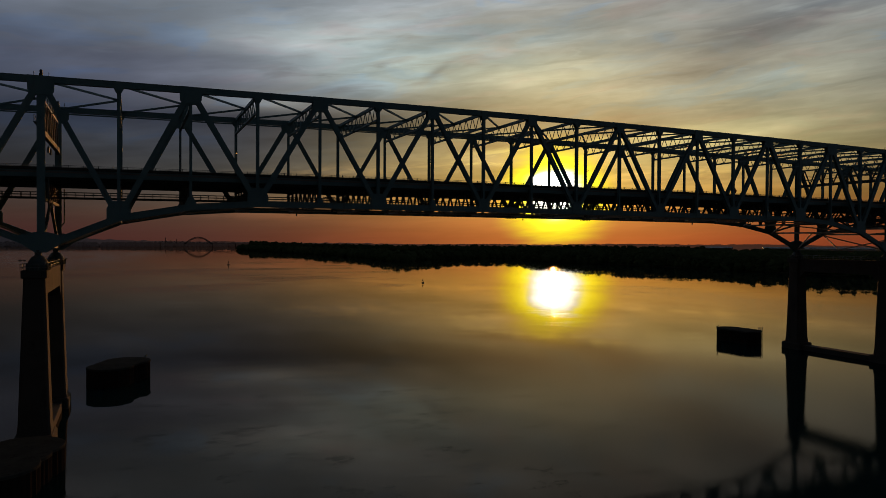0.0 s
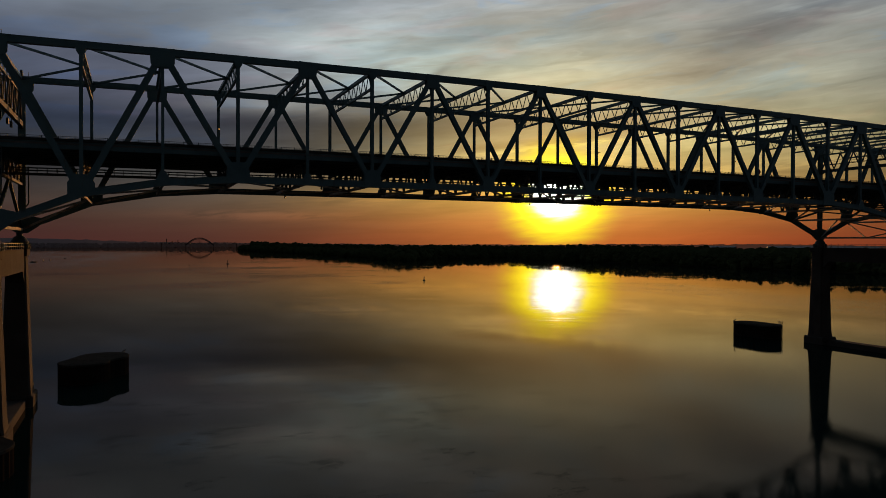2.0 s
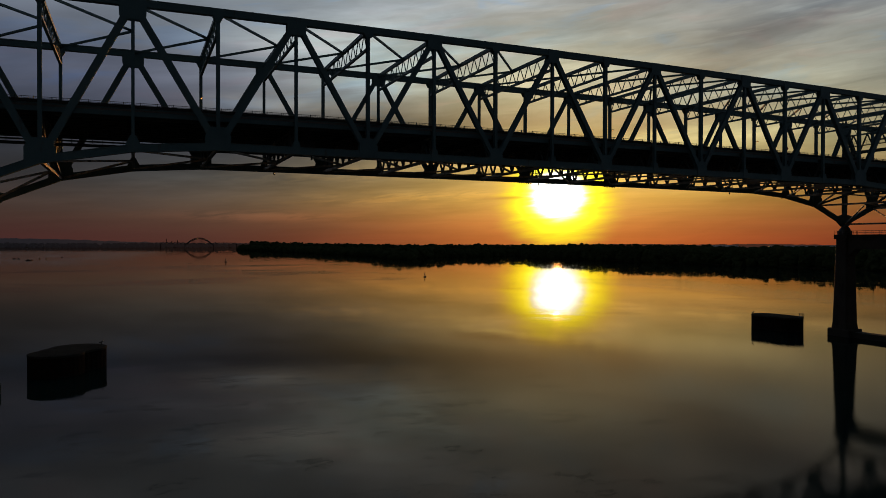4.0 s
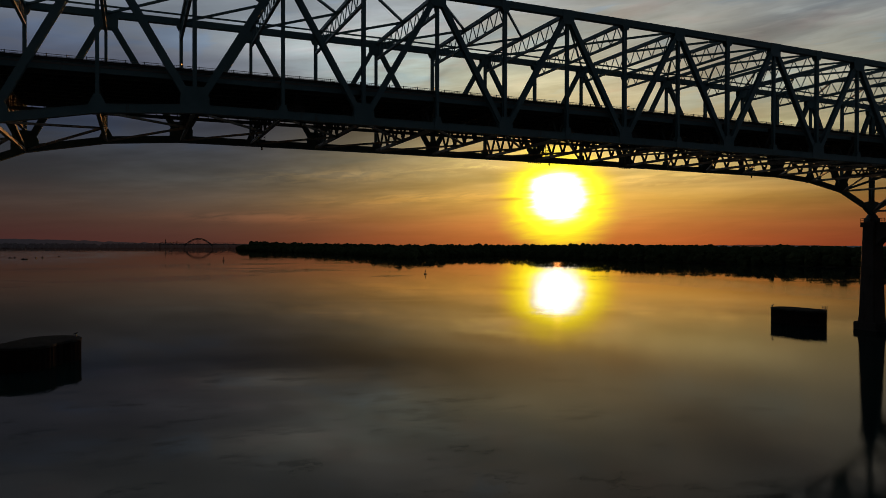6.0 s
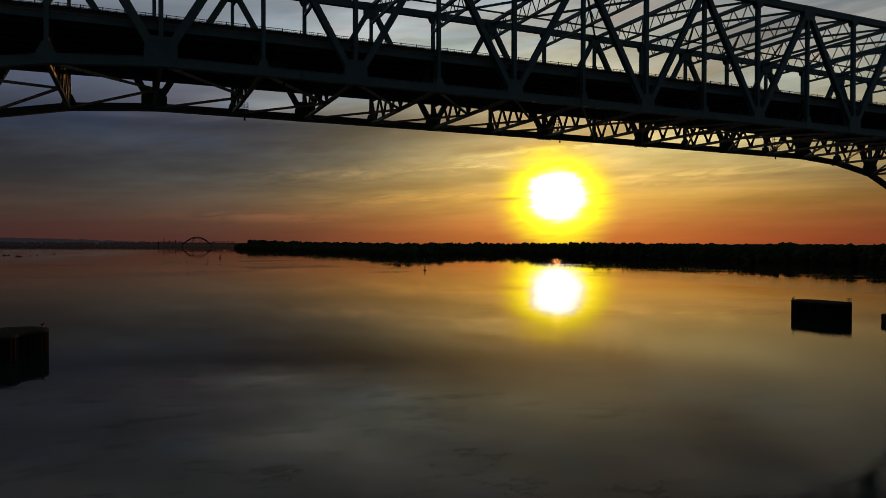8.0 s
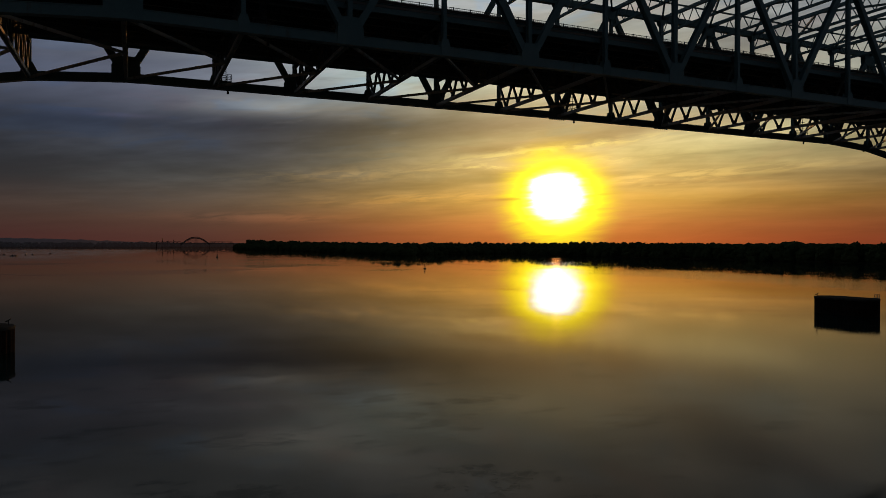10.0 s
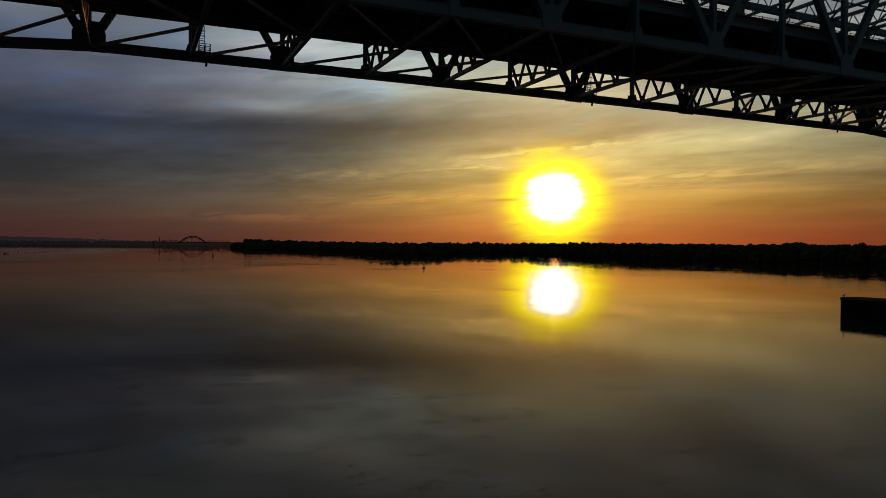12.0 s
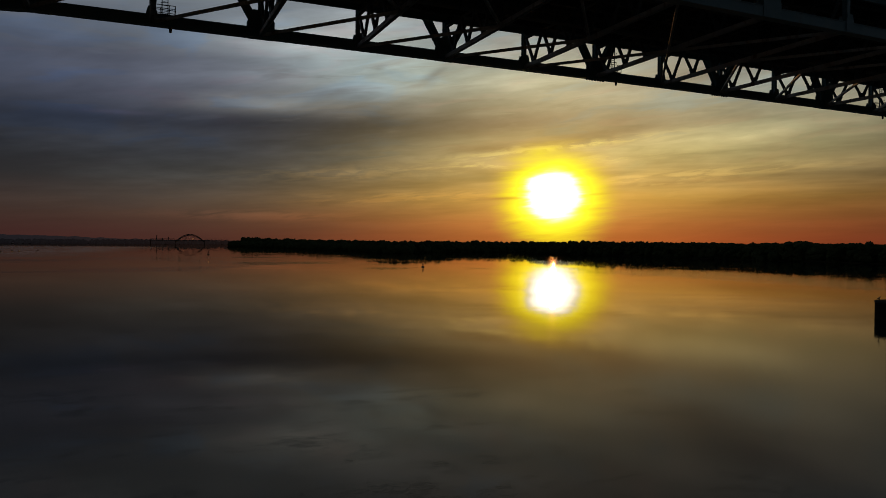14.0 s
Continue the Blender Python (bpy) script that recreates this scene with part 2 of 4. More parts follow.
def surface(name, colours, scale=0.6, fine=7.0, rough=(0.5, 0.8), bump=0.15, metal=0.0, spec=0.5, stain=None, stain_at=(0.56, 0.72)):
    """A worn surface: broad and fine variation between colours, stains, and a little relief."""
    def build(n, b):
        at = n.add("ShaderNodeTexCoord").outputs["Object"]
        own = n.add("ShaderNodeObjectInfo").outputs["Random"]
        big = n.noise(at, scale, 5.0, 0.6, 0.3)
        small = n.noise(at, fine, 4.0, 0.6)
        fac = n.math("ADD", n.math("MULTIPLY", big, 0.65), n.math("MULTIPLY", small, 0.35))
        fac = n.math("ADD", fac, n.math("MULTIPLY", n.math("SUBTRACT", own, 0.5), 0.12))
        k = len(colours)
        col = n.ramp(fac, [(0.3 + 0.4 * i / max(k - 1, 1), c) for i, c in enumerate(colours)])
        if stain:
            run = n.vmath("MULTIPLY", at, (1.0, 1.0, 0.22))
            s = n.math("MULTIPLY", n.span(n.noise(run, scale * 2.2, 6.0, 0.65, 0.4), *stain_at), 0.85)
            col = n.mix(s, col, stain)
        n.link(col, b.inputs["Base Color"])
        n.link(n.span(small, 0.3, 0.7, rough[0], rough[1]), b.inputs["Roughness"])
        b.inputs["Metallic"].default_value = metal
        b.inputs["Specular IOR Level"].default_value = spec
        bm = n.add("ShaderNodeBump")
        bm.inputs["Strength"].default_value = bump
        bm.inputs["Distance"].default_value = 0.05
        n.link(small, bm.inputs["Height"])
        n.link(bm.outputs[0], b.inputs["Normal"])
    return material(name, build)


STEEL = surface("painted_steel", [(0.095, 0.18, 0.205), (0.13, 0.23, 0.255), (0.16, 0.25, 0.27)], 0.25, 5.0, (0.45, 0.7), 0.12, stain=(0.13, 0.065, 0.032), stain_at=(0.60, 0.78))
# darker base than STEEL, with wider rust stains
STEEL_DARK = surface("dark_rust_stained_steel", [(0.05, 0.075, 0.08), (0.08, 0.105, 0.108)], 0.3, 5.0, (0.55, 0.8), 0.12, stain=(0.14, 0.07, 0.035), stain_at=(0.55, 0.75))
# steel paled to stand in for light thrown up off the water; rust stains on top
BOUNCE_PALE = surface("bounce_light_pale_steel", [(0.46, 0.44, 0.40), (0.60, 0.57, 0.52)], 0.3, 5.0, (0.55, 0.8), 0.12, stain=(0.20, 0.10, 0.05), stain_at=(0.5, 0.7))
GALV = surface("galvanised_steel", [(0.22, 0.23, 0.23), (0.32, 0.33, 0.33)], 1.2, 12.0, (0.4, 0.6), 0.05, metal=0.6)
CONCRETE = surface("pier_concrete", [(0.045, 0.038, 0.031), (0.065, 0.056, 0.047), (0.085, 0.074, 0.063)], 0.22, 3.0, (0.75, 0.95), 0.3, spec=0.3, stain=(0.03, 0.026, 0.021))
SLAB = surface("deck_concrete", [(0.16, 0.155, 0.15), (0.24, 0.235, 0.225)], 0.3, 3.0, (0.75, 0.95), 0.2, spec=0.3, stain=(0.08, 0.075, 0.07))
ASPHALT = surface("asphalt", [(0.04, 0.04, 0.04), (0.06, 0.06, 0.058)], 0.3, 9.0, (0.8, 0.95), 0.3, spec=0.3)
PILE = surface("rusty_sheet_pile", [(0.022, 0.018, 0.016), (0.042, 0.031, 0.025)], 0.35, 4.0, (0.8, 0.95), 0.3, spec=0.0, stain=(0.03, 0.035, 0.028))
CAP = surface("weathered_cap_concrete", [(0.05, 0.052, 0.048), (0.085, 0.086, 0.078)], 0.3, 3.0, (0.85, 0.95), 0.3, spec=0.0, stain=(0.02, 0.02, 0.018))
FOLIAGE = surface("dark_foliage", [(0.050, 0.066, 0.026), (0.080, 0.10, 0.042), (0.105, 0.115, 0.055)], 0.05, 0.5, (0.8, 0.95), 0.0, spec=0.0)
EARTH = surface("bank_earth", [(0.05, 0.05, 0.028), (0.085, 0.08, 0.045)], 0.01, 0.2, (0.85, 0.95), 0.1, spec=0.0)

RED = surface("red_paint", [(0.42, 0.03, 0.025), (0.5, 0.04, 0.03)], 1.0, 9.0, (0.4, 0.6), 0.02)
BLACK = surface("black_paint", [(0.02, 0.02, 0.02), (0.035, 0.035, 0.035)], 1.0, 9.0, (0.4, 0.6), 0.02)
BRICK = surface("chimney_brick", [(0.20, 0.11, 0.08), (0.28, 0.15, 0.11)], 0.2, 2.0, (0.8, 0.95), 0.1)


def haze_glow_look(n, b, glow=1.0):
    """Far country: morning haze put in as faint emission of the sky behind, most towards the sun."""
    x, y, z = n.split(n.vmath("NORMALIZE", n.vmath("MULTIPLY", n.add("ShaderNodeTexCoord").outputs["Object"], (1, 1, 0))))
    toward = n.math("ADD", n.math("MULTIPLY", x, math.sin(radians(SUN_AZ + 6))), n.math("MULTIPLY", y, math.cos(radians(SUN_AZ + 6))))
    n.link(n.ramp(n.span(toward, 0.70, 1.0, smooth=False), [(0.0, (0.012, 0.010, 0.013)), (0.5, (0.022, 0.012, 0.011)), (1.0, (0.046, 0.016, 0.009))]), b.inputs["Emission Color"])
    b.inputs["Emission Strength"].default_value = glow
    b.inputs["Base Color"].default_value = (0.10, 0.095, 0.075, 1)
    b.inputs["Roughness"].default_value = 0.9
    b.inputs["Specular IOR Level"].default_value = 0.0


DISTANCE = material("painted_haze_distance", haze_glow_look)
HAZE_GLOW_WOOD = material("painted_haze_wood", lambda n, b: haze_glow_look(n, b, 0.45))


def water_look(n, b):
    at = n.add("ShaderNodeTexCoord").outputs["Object"]
    # calm river: long slow swell, breeze ripples that come in patches
    patch = n.noise(n.vmath("MULTIPLY", at, (0.010, 0.022, 0.0)), 1.0, 4.0, 0.55, 0.8)
    breeze = n.span(patch, 0.50, 0.66)
    eddy = n.span(n.vmath("DISTANCE", n.vmath("MULTIPLY", at, (1.0, 1.0, 0.0)), (150.0, -35.0, 0.0)), 120.0, 40.0)   # stirred water round the pier
    near_by = n.span(n.vmath("DISTANCE", n.vmath("MULTIPLY", at, (1.0, 1.0, 0.0)), (32.0, -22.0, 0.0)), 110.0, 35.0)
    chop = n.math("MULTIPLY", near_by, n.span(n.noise(n.vmath("MULTIPLY", at, (0.085, 0.13, 0.0)), 1.0, 10.0, 0.78, 0.2), 0.51, 0.69))   # flecked patches
    px, py = n.split(at)[:2]
    sway = n.noise(n.vmath("MULTIPLY", at, (0.004, 0.004, 0.0)), 1.0, 2.0, 0.5)
    off = n.math("ABSOLUTE", n.math("SUBTRACT", n.math("SUBTRACT", px, 362.0), n.math("MULTIPLY", n.math("SUBTRACT", sway, 0.5), 45.0)))
    strand = n.span(n.noise(n.vmath("MULTIPLY", at, (0.055, 0.008, 0.0)), 1.0, 3.0, 0.6, 0.3), 0.27, 0.46)
    shear = n.math("MULTIPLY", n.math("MULTIPLY", n.span(off, 56.0, 32.0), strand), n.math("MULTIPLY", n.span(py, -150.0, 60.0), n.span(py, 400.0, 270.0)))
    strip = shear
    reach = n.math("MULTIPLY", n.span(py, 2500.0, 3000.0), n.span(px, 420.0, 250.0))                   # breeze on the far reach
    shear = n.math("ADD", shear, reach)
    flaw = n.span(n.noise(n.vmath("MULTIPLY", at, (0.0045, 0.011, 0.0)), 1.0, 4.0, 0.6, 0.9), 0.50, 0.58)                  # light airs far up the river
    flaw = n.math("MULTIPLY", flaw, n.math("MULTIPLY", n.math("MULTIPLY", n.span(py, 220.0, 480.0), n.span(py, 1150.0, 800.0)), n.span(px, 340.0, 250.0)))
    shear = n.math("ADD", shear, n.math("MULTIPLY", flaw, 2.2))
    # thin breeze streaks across the line of sight, up the river
    across = n.math("SUBTRACT", n.math("MULTIPLY", px, 0.883), n.math("MULTIPLY", py, 0.469))
    ahead = n.math("ADD", n.math("MULTIPLY", px, 0.469), n.math("MULTIPLY", py, 0.883))
    streak_at = n.noise(n.join(n.math("MULTIPLY", across, 0.011), n.math("MULTIPLY", ahead, 0.050), 3.0), 1.0, 5.0, 0.60, 0.5)
    streak = n.math("MULTIPLY", n.span(streak_at, 0.53, 0.63), n.math("MULTIPLY", n.span(ahead, 60.0, 260.0), n.span(ahead, 1500.0, 800.0)))
    shear = n.math("ADD", shear, n.math("MULTIPLY", streak, 0.75))
    left = n.math("MULTIPLY", n.span(n.math("ADD", across, n.math("MULTIPLY", ahead, 0.40)), -10.0, -190.0), n.math("MULTIPLY", n.span(ahead, 380.0, 800.0), n.span(ahead, 2400.0, 1500.0)))
    shear = n.math("ADD", shear, n.math("MULTIPLY", left, n.span(streak_at, 0.40, 0.60, 0.25, 1.1)))                   # ruffled water off the west bank
    swell = n.noise(n.vmath("MULTIPLY", at, (0.10, 0.16, 0.0)), 1.0, 2.0, 0.5, 0.3)
    ripple = n.noise(n.vmath("MULTIPLY", at, (0.9, 1.4, 0.0)), 1.0, 3.0, 0.55, 0.4)
    cat_paw = n.noise(n.vmath("MULTIPLY", at, (3.1, 4.0, 0.0)), 1.0, 3.0, 0.6, 0.4)
    height = n.math("ADD", n.math("MULTIPLY", swell, 0.007), n.math("MULTIPLY", ripple, n.math("ADD", 0.0008, n.math("ADD", n.math("MULTIPLY", breeze, 0.0016), n.math("MULTIPLY", shear, 0.018)))))
    height = n.math("ADD", height, n.math("MULTIPLY", ripple, n.math("MULTIPLY", eddy, 0.003)))
    height = n.math("ADD", height, n.math("MULTIPLY", cat_paw, n.math("ADD", n.math("MULTIPLY", chop, 0.004), n.math("MULTIPLY", eddy, 0.0035))))
    bm = n.add("ShaderNodeBump")
    bm.inputs["Strength"].default_value = 1.0
    bm.inputs["Distance"].default_value = 1.0
    n.link(height, bm.inputs["Height"])
    n.link(bm.outputs[0], b.inputs["Normal"])
    n.link(n.mix(patch, (0.007, 0.026, 0.028), (0.010, 0.027, 0.028)), b.inputs["Base Color"])
    b.inputs["Roughness"].default_value = 0.9
    b.inputs["Specular IOR Level"].default_value = 0.0
    mirror = n.add("ShaderNodeBsdfGlossy")
    ruffled = n.math("MULTIPLY", left, n.span(streak_at, 0.42, 0.56, 0.3, 1.0))
    n.link(n.math("ADD", 0.02, n.math("ADD", n.math("MULTIPLY", ruffled, 0.14), n.math("MULTIPLY", strip, 0.07))), mirror.inputs["Roughness"])
    mirror.inputs["Color"].default_value = (1.0, 0.865, 0.74, 1)
    n.link(bm.outputs[0], mirror.inputs["Normal"])
    fresnel = n.add("ShaderNodeFresnel")
    fresnel.inputs["IOR"].default_value = 1.333
    n.link(bm.outputs[0], fresnel.inputs["Normal"])
    fleck_cut = n.math("SUBTRACT", 1.0, n.math("MULTIPLY", chop, 0.42))                                     # weaker mirror on the flecked patches
    both = n.add("ShaderNodeMixShader")
    steep = n.span(n.add("ShaderNodeLayerWeight").outputs["Facing"], 0.76, 0.94, 0.54, 0.97)
    n.link(n.math("MULTIPLY", fresnel.outputs[0], n.math("MULTIPLY", steep, fleck_cut)), both.inputs[0])
    n.link(b.outputs[0], both.inputs[1])
    n.link(mirror.outputs[0], both.inputs[2])
    out = [q for q in n.t.nodes if q.bl_idname == "ShaderNodeOutputMaterial"][0]
    n.link(both.outputs[0], out.inputs[0])


WATER = material("river_water", water_look)


# ---------------------------------------------------------------- building helpers
def box(bm, lo, hi):
    v = [bm.verts.new((x, y, z)) for z in (lo[2], hi[2]) for y in (lo[1], hi[1]) for x in (lo[0], hi[0])]
    for f in ((0, 2, 3, 1), (4, 5, 7, 6), (0, 1, 5, 4), (2, 6, 7, 3), (0, 4, 6, 2), (1, 3, 7, 5)):
        bm.faces.new([v[i] for i in f])


def bar(bm, a, b, profile, up=(0, 0, 1)):
    """Extrudes a closed profile (u across, v upwards) from a to b."""
    a, b = Vector(a), Vector(b)
    d = (b - a).normalized()
    up = Vector(up)
    if abs(d.dot(up)) > 0.98:
        up = Vector((1, 0, 0))
    s = d.cross(up).normalized()
    u = s.cross(d)
    rings = [[bm.verts.new(p + s * q[0] + u * q[1]) for q in profile] for p in (a, b)]
    k = len(profile)
    for i in range(k):
        bm.faces.new((rings[0][i], rings[0][(i + 1) % k], rings[1][(i + 1) % k], rings[1][i]))
    bm.faces.new(rings[0][::-1])
    bm.faces.new(rings[1])


def rect(w, h):
    return [(-w / 2, -h / 2), (w / 2, -h / 2), (w / 2, h / 2), (-w / 2, h / 2)]


def lipped(w, h, lip=0.07, t=0.09):
    """A box chord with cover plates that stand proud above and below."""
    a, b, c = w / 2, w / 2 + lip, h / 2
    return [(-b, -c), (b, -c), (b, -c + t), (a, -c + t), (a, c - t), (b, c - t), (b, c), (-b, c), (-b, c - t), (-a, c - t), (-a, -c + t), (-b, -c + t)]


def aitch(w, h, t=0.06):
    """Two side plates h high, w apart, joined by a web."""
    a, c = w / 2, h / 2
    i = a - t
    return [(-a, -c), (-i, -c), (-i, -t), (i, -t), (i, -c), (a, -c), (a, c), (i, c), (i, t), (-i, t), (-i, c), (-a, c)]


def eye_beam(w, h, t=0.05):
    a, c, s = w / 2, h / 2, t / 2
    return [(-a, -c), (a, -c), (a, -c + t), (s, -c + t), (s, c - t), (a, c - t), (a, c), (-a, c), (-a, c - t), (-s, c - t), (-s, -c + t), (-a, -c + t)]


def lathe(bm, cx, cy, rings, sides=20, phase=0.0):
    prev = None
    for r, z in rings:
        ring = [bm.verts.new((cx + r * math.cos(phase + i * math.tau / sides), cy + r * math.sin(phase + i * math.tau / sides), z)) for i in range(sides)]
        if prev:
            for i in range(sides):
                bm.faces.new((prev[i], prev[(i + 1) % sides], ring[(i + 1) % sides], ring[i]))
        else:
            bm.faces.new(ring[::-1])
        prev = ring
    bm.faces.new(prev)


def prism(bm, outline, lo, hi, axis="z"):
    """Extrudes a closed outline between two levels of an axis."""
    def at(p, h):
        return (p[0], p[1], h) if axis == "z" else (p[0], h, p[1]) if axis == "y" else (h, p[0], p[1])
    a = [bm.verts.new(at(p, lo)) for p in outline]
    b = [bm.verts.new(at(p, hi)) for p in outline]
    k = len(outline)
    for i in range(k):
        bm.faces.new((a[i], a[(i + 1) % k], b[(i + 1) % k], b[i]))
    bm.faces.new(a[::-1])
    bm.faces.new(b)


def finish(name, bm, mat, bevel=0.0):
    if bevel:
        bmesh.ops.bevel(bm, geom=bm.edges[:], offset=bevel, segments=1, affect="EDGES")
    bmesh.ops.recalc_face_normals(bm, faces=bm.faces[:])
    me = bpy.data.meshes.new(name)
    bm.to_mesh(me)
    bm.free()
    me.materials.append(mat)
    return new(name, me)


def part(name, bm, mat, parent, label="", bevel=0.0):
    ob = finish(name, bm, mat, bevel)
    ob.parent = parent
    return tagged(ob, label)


def beam(name, a, b, profile, mat, parent, label="", up=(0, 0, 1)):
    bm = bmesh.new()
    bar(bm, a, b, profile, up)
    return part(name, bm, mat, parent, label)


def thing(name, label, category, group="", kind=""):
    return tagged(new(name), label, category, group, kind)


# ---------------------------------------------------------------- river and banks
def water():
    bm = bmesh.new()
    bmesh.ops.create_grid(bm, x_segments=8, y_segments=8, size=6500)
    ob = finish("water", bm, WATER)
    tagged(ob, "calm grey river water mirroring the dawn sky", "river", kind="structure")


water()


def smooth_line(points, step):
    """Points along a polyline every step metres, rounded at its corners."""
    out = []
    for i in range(len(points) - 1):
        p0, p1, p2, p3 = (Vector(points[max(0, min(len(points) - 1, j))]) for j in (i - 1, i, i + 1, i + 2))
        k = max(2, int((p2 - p1).length / step))
        for j in range(k):
            t = j / k
            out.append(0.5 * ((2 * p1) + (p2 - p0) * t + (2 * p0 - 5 * p1 + 4 * p2 - p3) * t * t + (3 * p1 - p0 - 3 * p2 + p3) * t ** 3))
    out.append(Vector(points[-1]))
    return out


def land(name, shore, back, label, seed):
    """Low ground from an uneven shoreline back to a line of points."""
    rng = random.Random(seed)
    line = [p + Vector((rng.uniform(-4, 4), rng.uniform(-4, 4))) for p in smooth_line(shore, 14)]
    bm = bmesh.new()
    outline = [(p.x, p.y) for p in line] + list(back)
    bottom = [bm.verts.new((x, y, -1.0)) for x, y in outline]
    top = [bm.verts.new((x, y, 0.9)) for x, y in outline]
    k = len(outline)
    for i in range(k):
        bm.faces.new((bottom[i], bottom[(i + 1) % k], top[(i + 1) % k], top[i]))
    f = bm.faces.new(top)
    bmesh.ops.triangulate(bm, faces=[f])
    tagged(finish(name, bm, EARTH), label, "ground", kind="structure")
    return line


def blob_template(level):
    bm = bmesh.new()
    bmesh.ops.create_icosphere(bm, subdivisions=level, radius=1.0)
    v = np.array([p.co[:] for p in bm.verts])
    f = np.array([[q.index for q in p.verts] for p in bm.faces])
    bm.free()
    return v, f


BLOBS = {1: blob_template(1), 2: blob_template(2)}


def woods(name, spots, label, seed, blobs=7, mat=FOLIAGE, level=2, clump=1.0, rag=0.13):
    """Many broadleaf trees in one mesh: every crown is a heap of uneven clumps, with sprigs that break the outline. spots: x, y, base, height, spread."""
    rng = np.random.default_rng(seed)
    vs, fs, base = [], [], 0
    ball, faces = BLOBS[level]
    for x, y, z0, h, r in spots:
        for i in range(blobs):
            t = (i + 0.5) / blobs
            hz = z0 + h * (0.06 + 0.76 * t)
            swell = math.sin(math.pi * min(0.95, 0.30 + 0.62 * t))
            q = r * swell * 0.75
            a = rng.uniform(0, math.tau)
            size = clump * r * rng.uniform(0.62, 0.95) * (0.75 + 0.5 * swell)
            c = np.array([x + q * math.cos(a) * rng.uniform(0.3, 1), y + q * math.sin(a) * rng.uniform(0.3, 1), hz])
            v = ball * (1 + rng.uniform(-rag, rag, (len(ball), 1))) * size * np.array([1, 1, rng.uniform(0.65, 1.0)]) + c
            vs.append(v)
            fs.append(faces + base)
            base += len(v)
        # sprigs round the top
        for i in range(9):
            a, e = rng.uniform(0, math.tau), rng.uniform(0.1, 1.4)
            c = np.array([x + r * 0.85 * math.cos(a) * math.cos(e), y + r * 0.85 * math.sin(a) * math.cos(e), z0 + h * 0.72 + h * 0.20 * math.sin(e)])
            s = min(1.1, r * rng.uniform(0.08, 0.17))
            vs.append(c + rng.normal(0, s, (4, 3)))
            fs.append(np.array([[0, 1, 2], [0, 2, 3], [0, 3, 1], [1, 3, 2]]) + base)
            base += 4
        # trunk
        w = 0.022 * h
        ring = [(x + w * math.cos(i * math.tau / 5), y + w * math.sin(i * math.tau / 5)) for i in range(5)]
        vs.append(np.array([(p[0], p[1], z0 - 0.5) for p in ring] + [(x + (p[0] - x) * 0.5, y + (p[1] - y) * 0.5, z0 + h * 0.55) for p in ring]))
        fs.append(np.array([q for i in range(5) for q in ((i, (i + 1) % 5, 5 + (i + 1) % 5), (i, 5 + (i + 1) % 5, 5 + i))]) + base)
        base += 10
    me = bpy.data.meshes.new(name)
    v, f = np.concatenate(vs), np.concatenate(fs)
    me.from_pydata(v.tolist(), [], f.tolist())
    me.materials.append(mat)
    ob = new(name, me)
    return tagged(ob, label, "trees", kind="stuff")


def stand(line, inland, rows, step, height, seed, base=0.8, hill=0.0, spread=1.0):
    """Tree places in rows behind a shoreline."""
    rng = random.Random(seed)
    out = []
    n = Vector(inland).normalized()
    for r in range(rows):
        last = None
        for p in line:
            if last is not None and (p - last).length < step:
                continue
            last = p
            q = p + n * (3 + r * step * 1.0 + rng.uniform(-0.3, 0.3) * step) + Vector((rng.uniform(-0.4, 0.4), rng.uniform(-0.4, 0.4))) * step
            wave = 0.90 + 0.10 * math.sin(q.x * 0.021 + q.y * 0.017 + seed) + 0.06 * math.sin(q.x * 0.067 - q.y * 0.053)
            h = height * wave * rng.uniform(0.86, 1.06) * (0.78 if r == 0 else 1.0)
            out.append((q.x, q.y, base + hill * r, h, spread * step * rng.uniform(0.75, 1.1)))
    return out


# east bank: runs along the river, past its point the far reach opens
east = land("ground", [(780, -900), (745, -300), (732, 60), (722, 380), (703, 740), (688, 990), (715, 1070), (790, 1120)],
            [(4700, 1300), (4700, -900)], "low wooded river bank of dark earth", 3)
woods("riverside_woods", stand([p for p in east if p.y > -250], (1, 0.05), 5, 6.5, 21.0, 5, 0.8, 0.0, 1.25), "dense dark broadleaf wood along the near bank", 11, 12, FOLIAGE, 2, 0.62, 0.22)
far_bank = land("ground_far_reach", [(1500, 1350), (1060, 1250), (800, 1190), (640, 1160), (540, 1130), (478, 1060), (440, 1010), (436, 1080), (462, 1280), (448, 1550), (430, 1815), (395, 2250), (368, 2480), (400, 2560)],
                [(700, 4300), (4700, 4300), (4700, 1500)], "low wooded bank along the far reach", 7)
behind = smooth_line([(1500, 1420), (1060, 1620), (860, 1850), (650, 2080), (510, 2290), (400, 2500)], 14)
woods("far_reach_woods", stand(far_bank[:-6], (0.9, 0.42), 2, 8.0, 19.0, 9, 0.8, 0.0, 1.3) + [(x, y, z, h + max(0.0, min(8.0, (720 - x) * 0.028)), r) for x, y, z, h, r in stand(behind, (0.75, 0.66), 3, 9.0, 26.5, 12, 0.8, 0.0, 1.35)], "dark wood along the far reach of the river", 13, 8, FOLIAGE, 2, 0.72)
rng = random.Random(31)
inland = [(rng.uniform(790, 1700), 0, 0.8, rng.uniform(11, 15), rng.uniform(12, 20)) for i in range(700)]
inland = [(x, rng.uniform(-900 + 0.1 * x, 1150 + 0.1 * (x - 790)) if i % 2 else rng.uniform(-0.1 * x, 1100), z, h, r) for i, (x, _, z, h, r) in enumerate(inland)]
woods("inland_woods", inland, "wooded low country behind the river bank", 37, 5, FOLIAGE, 2, 0.75)
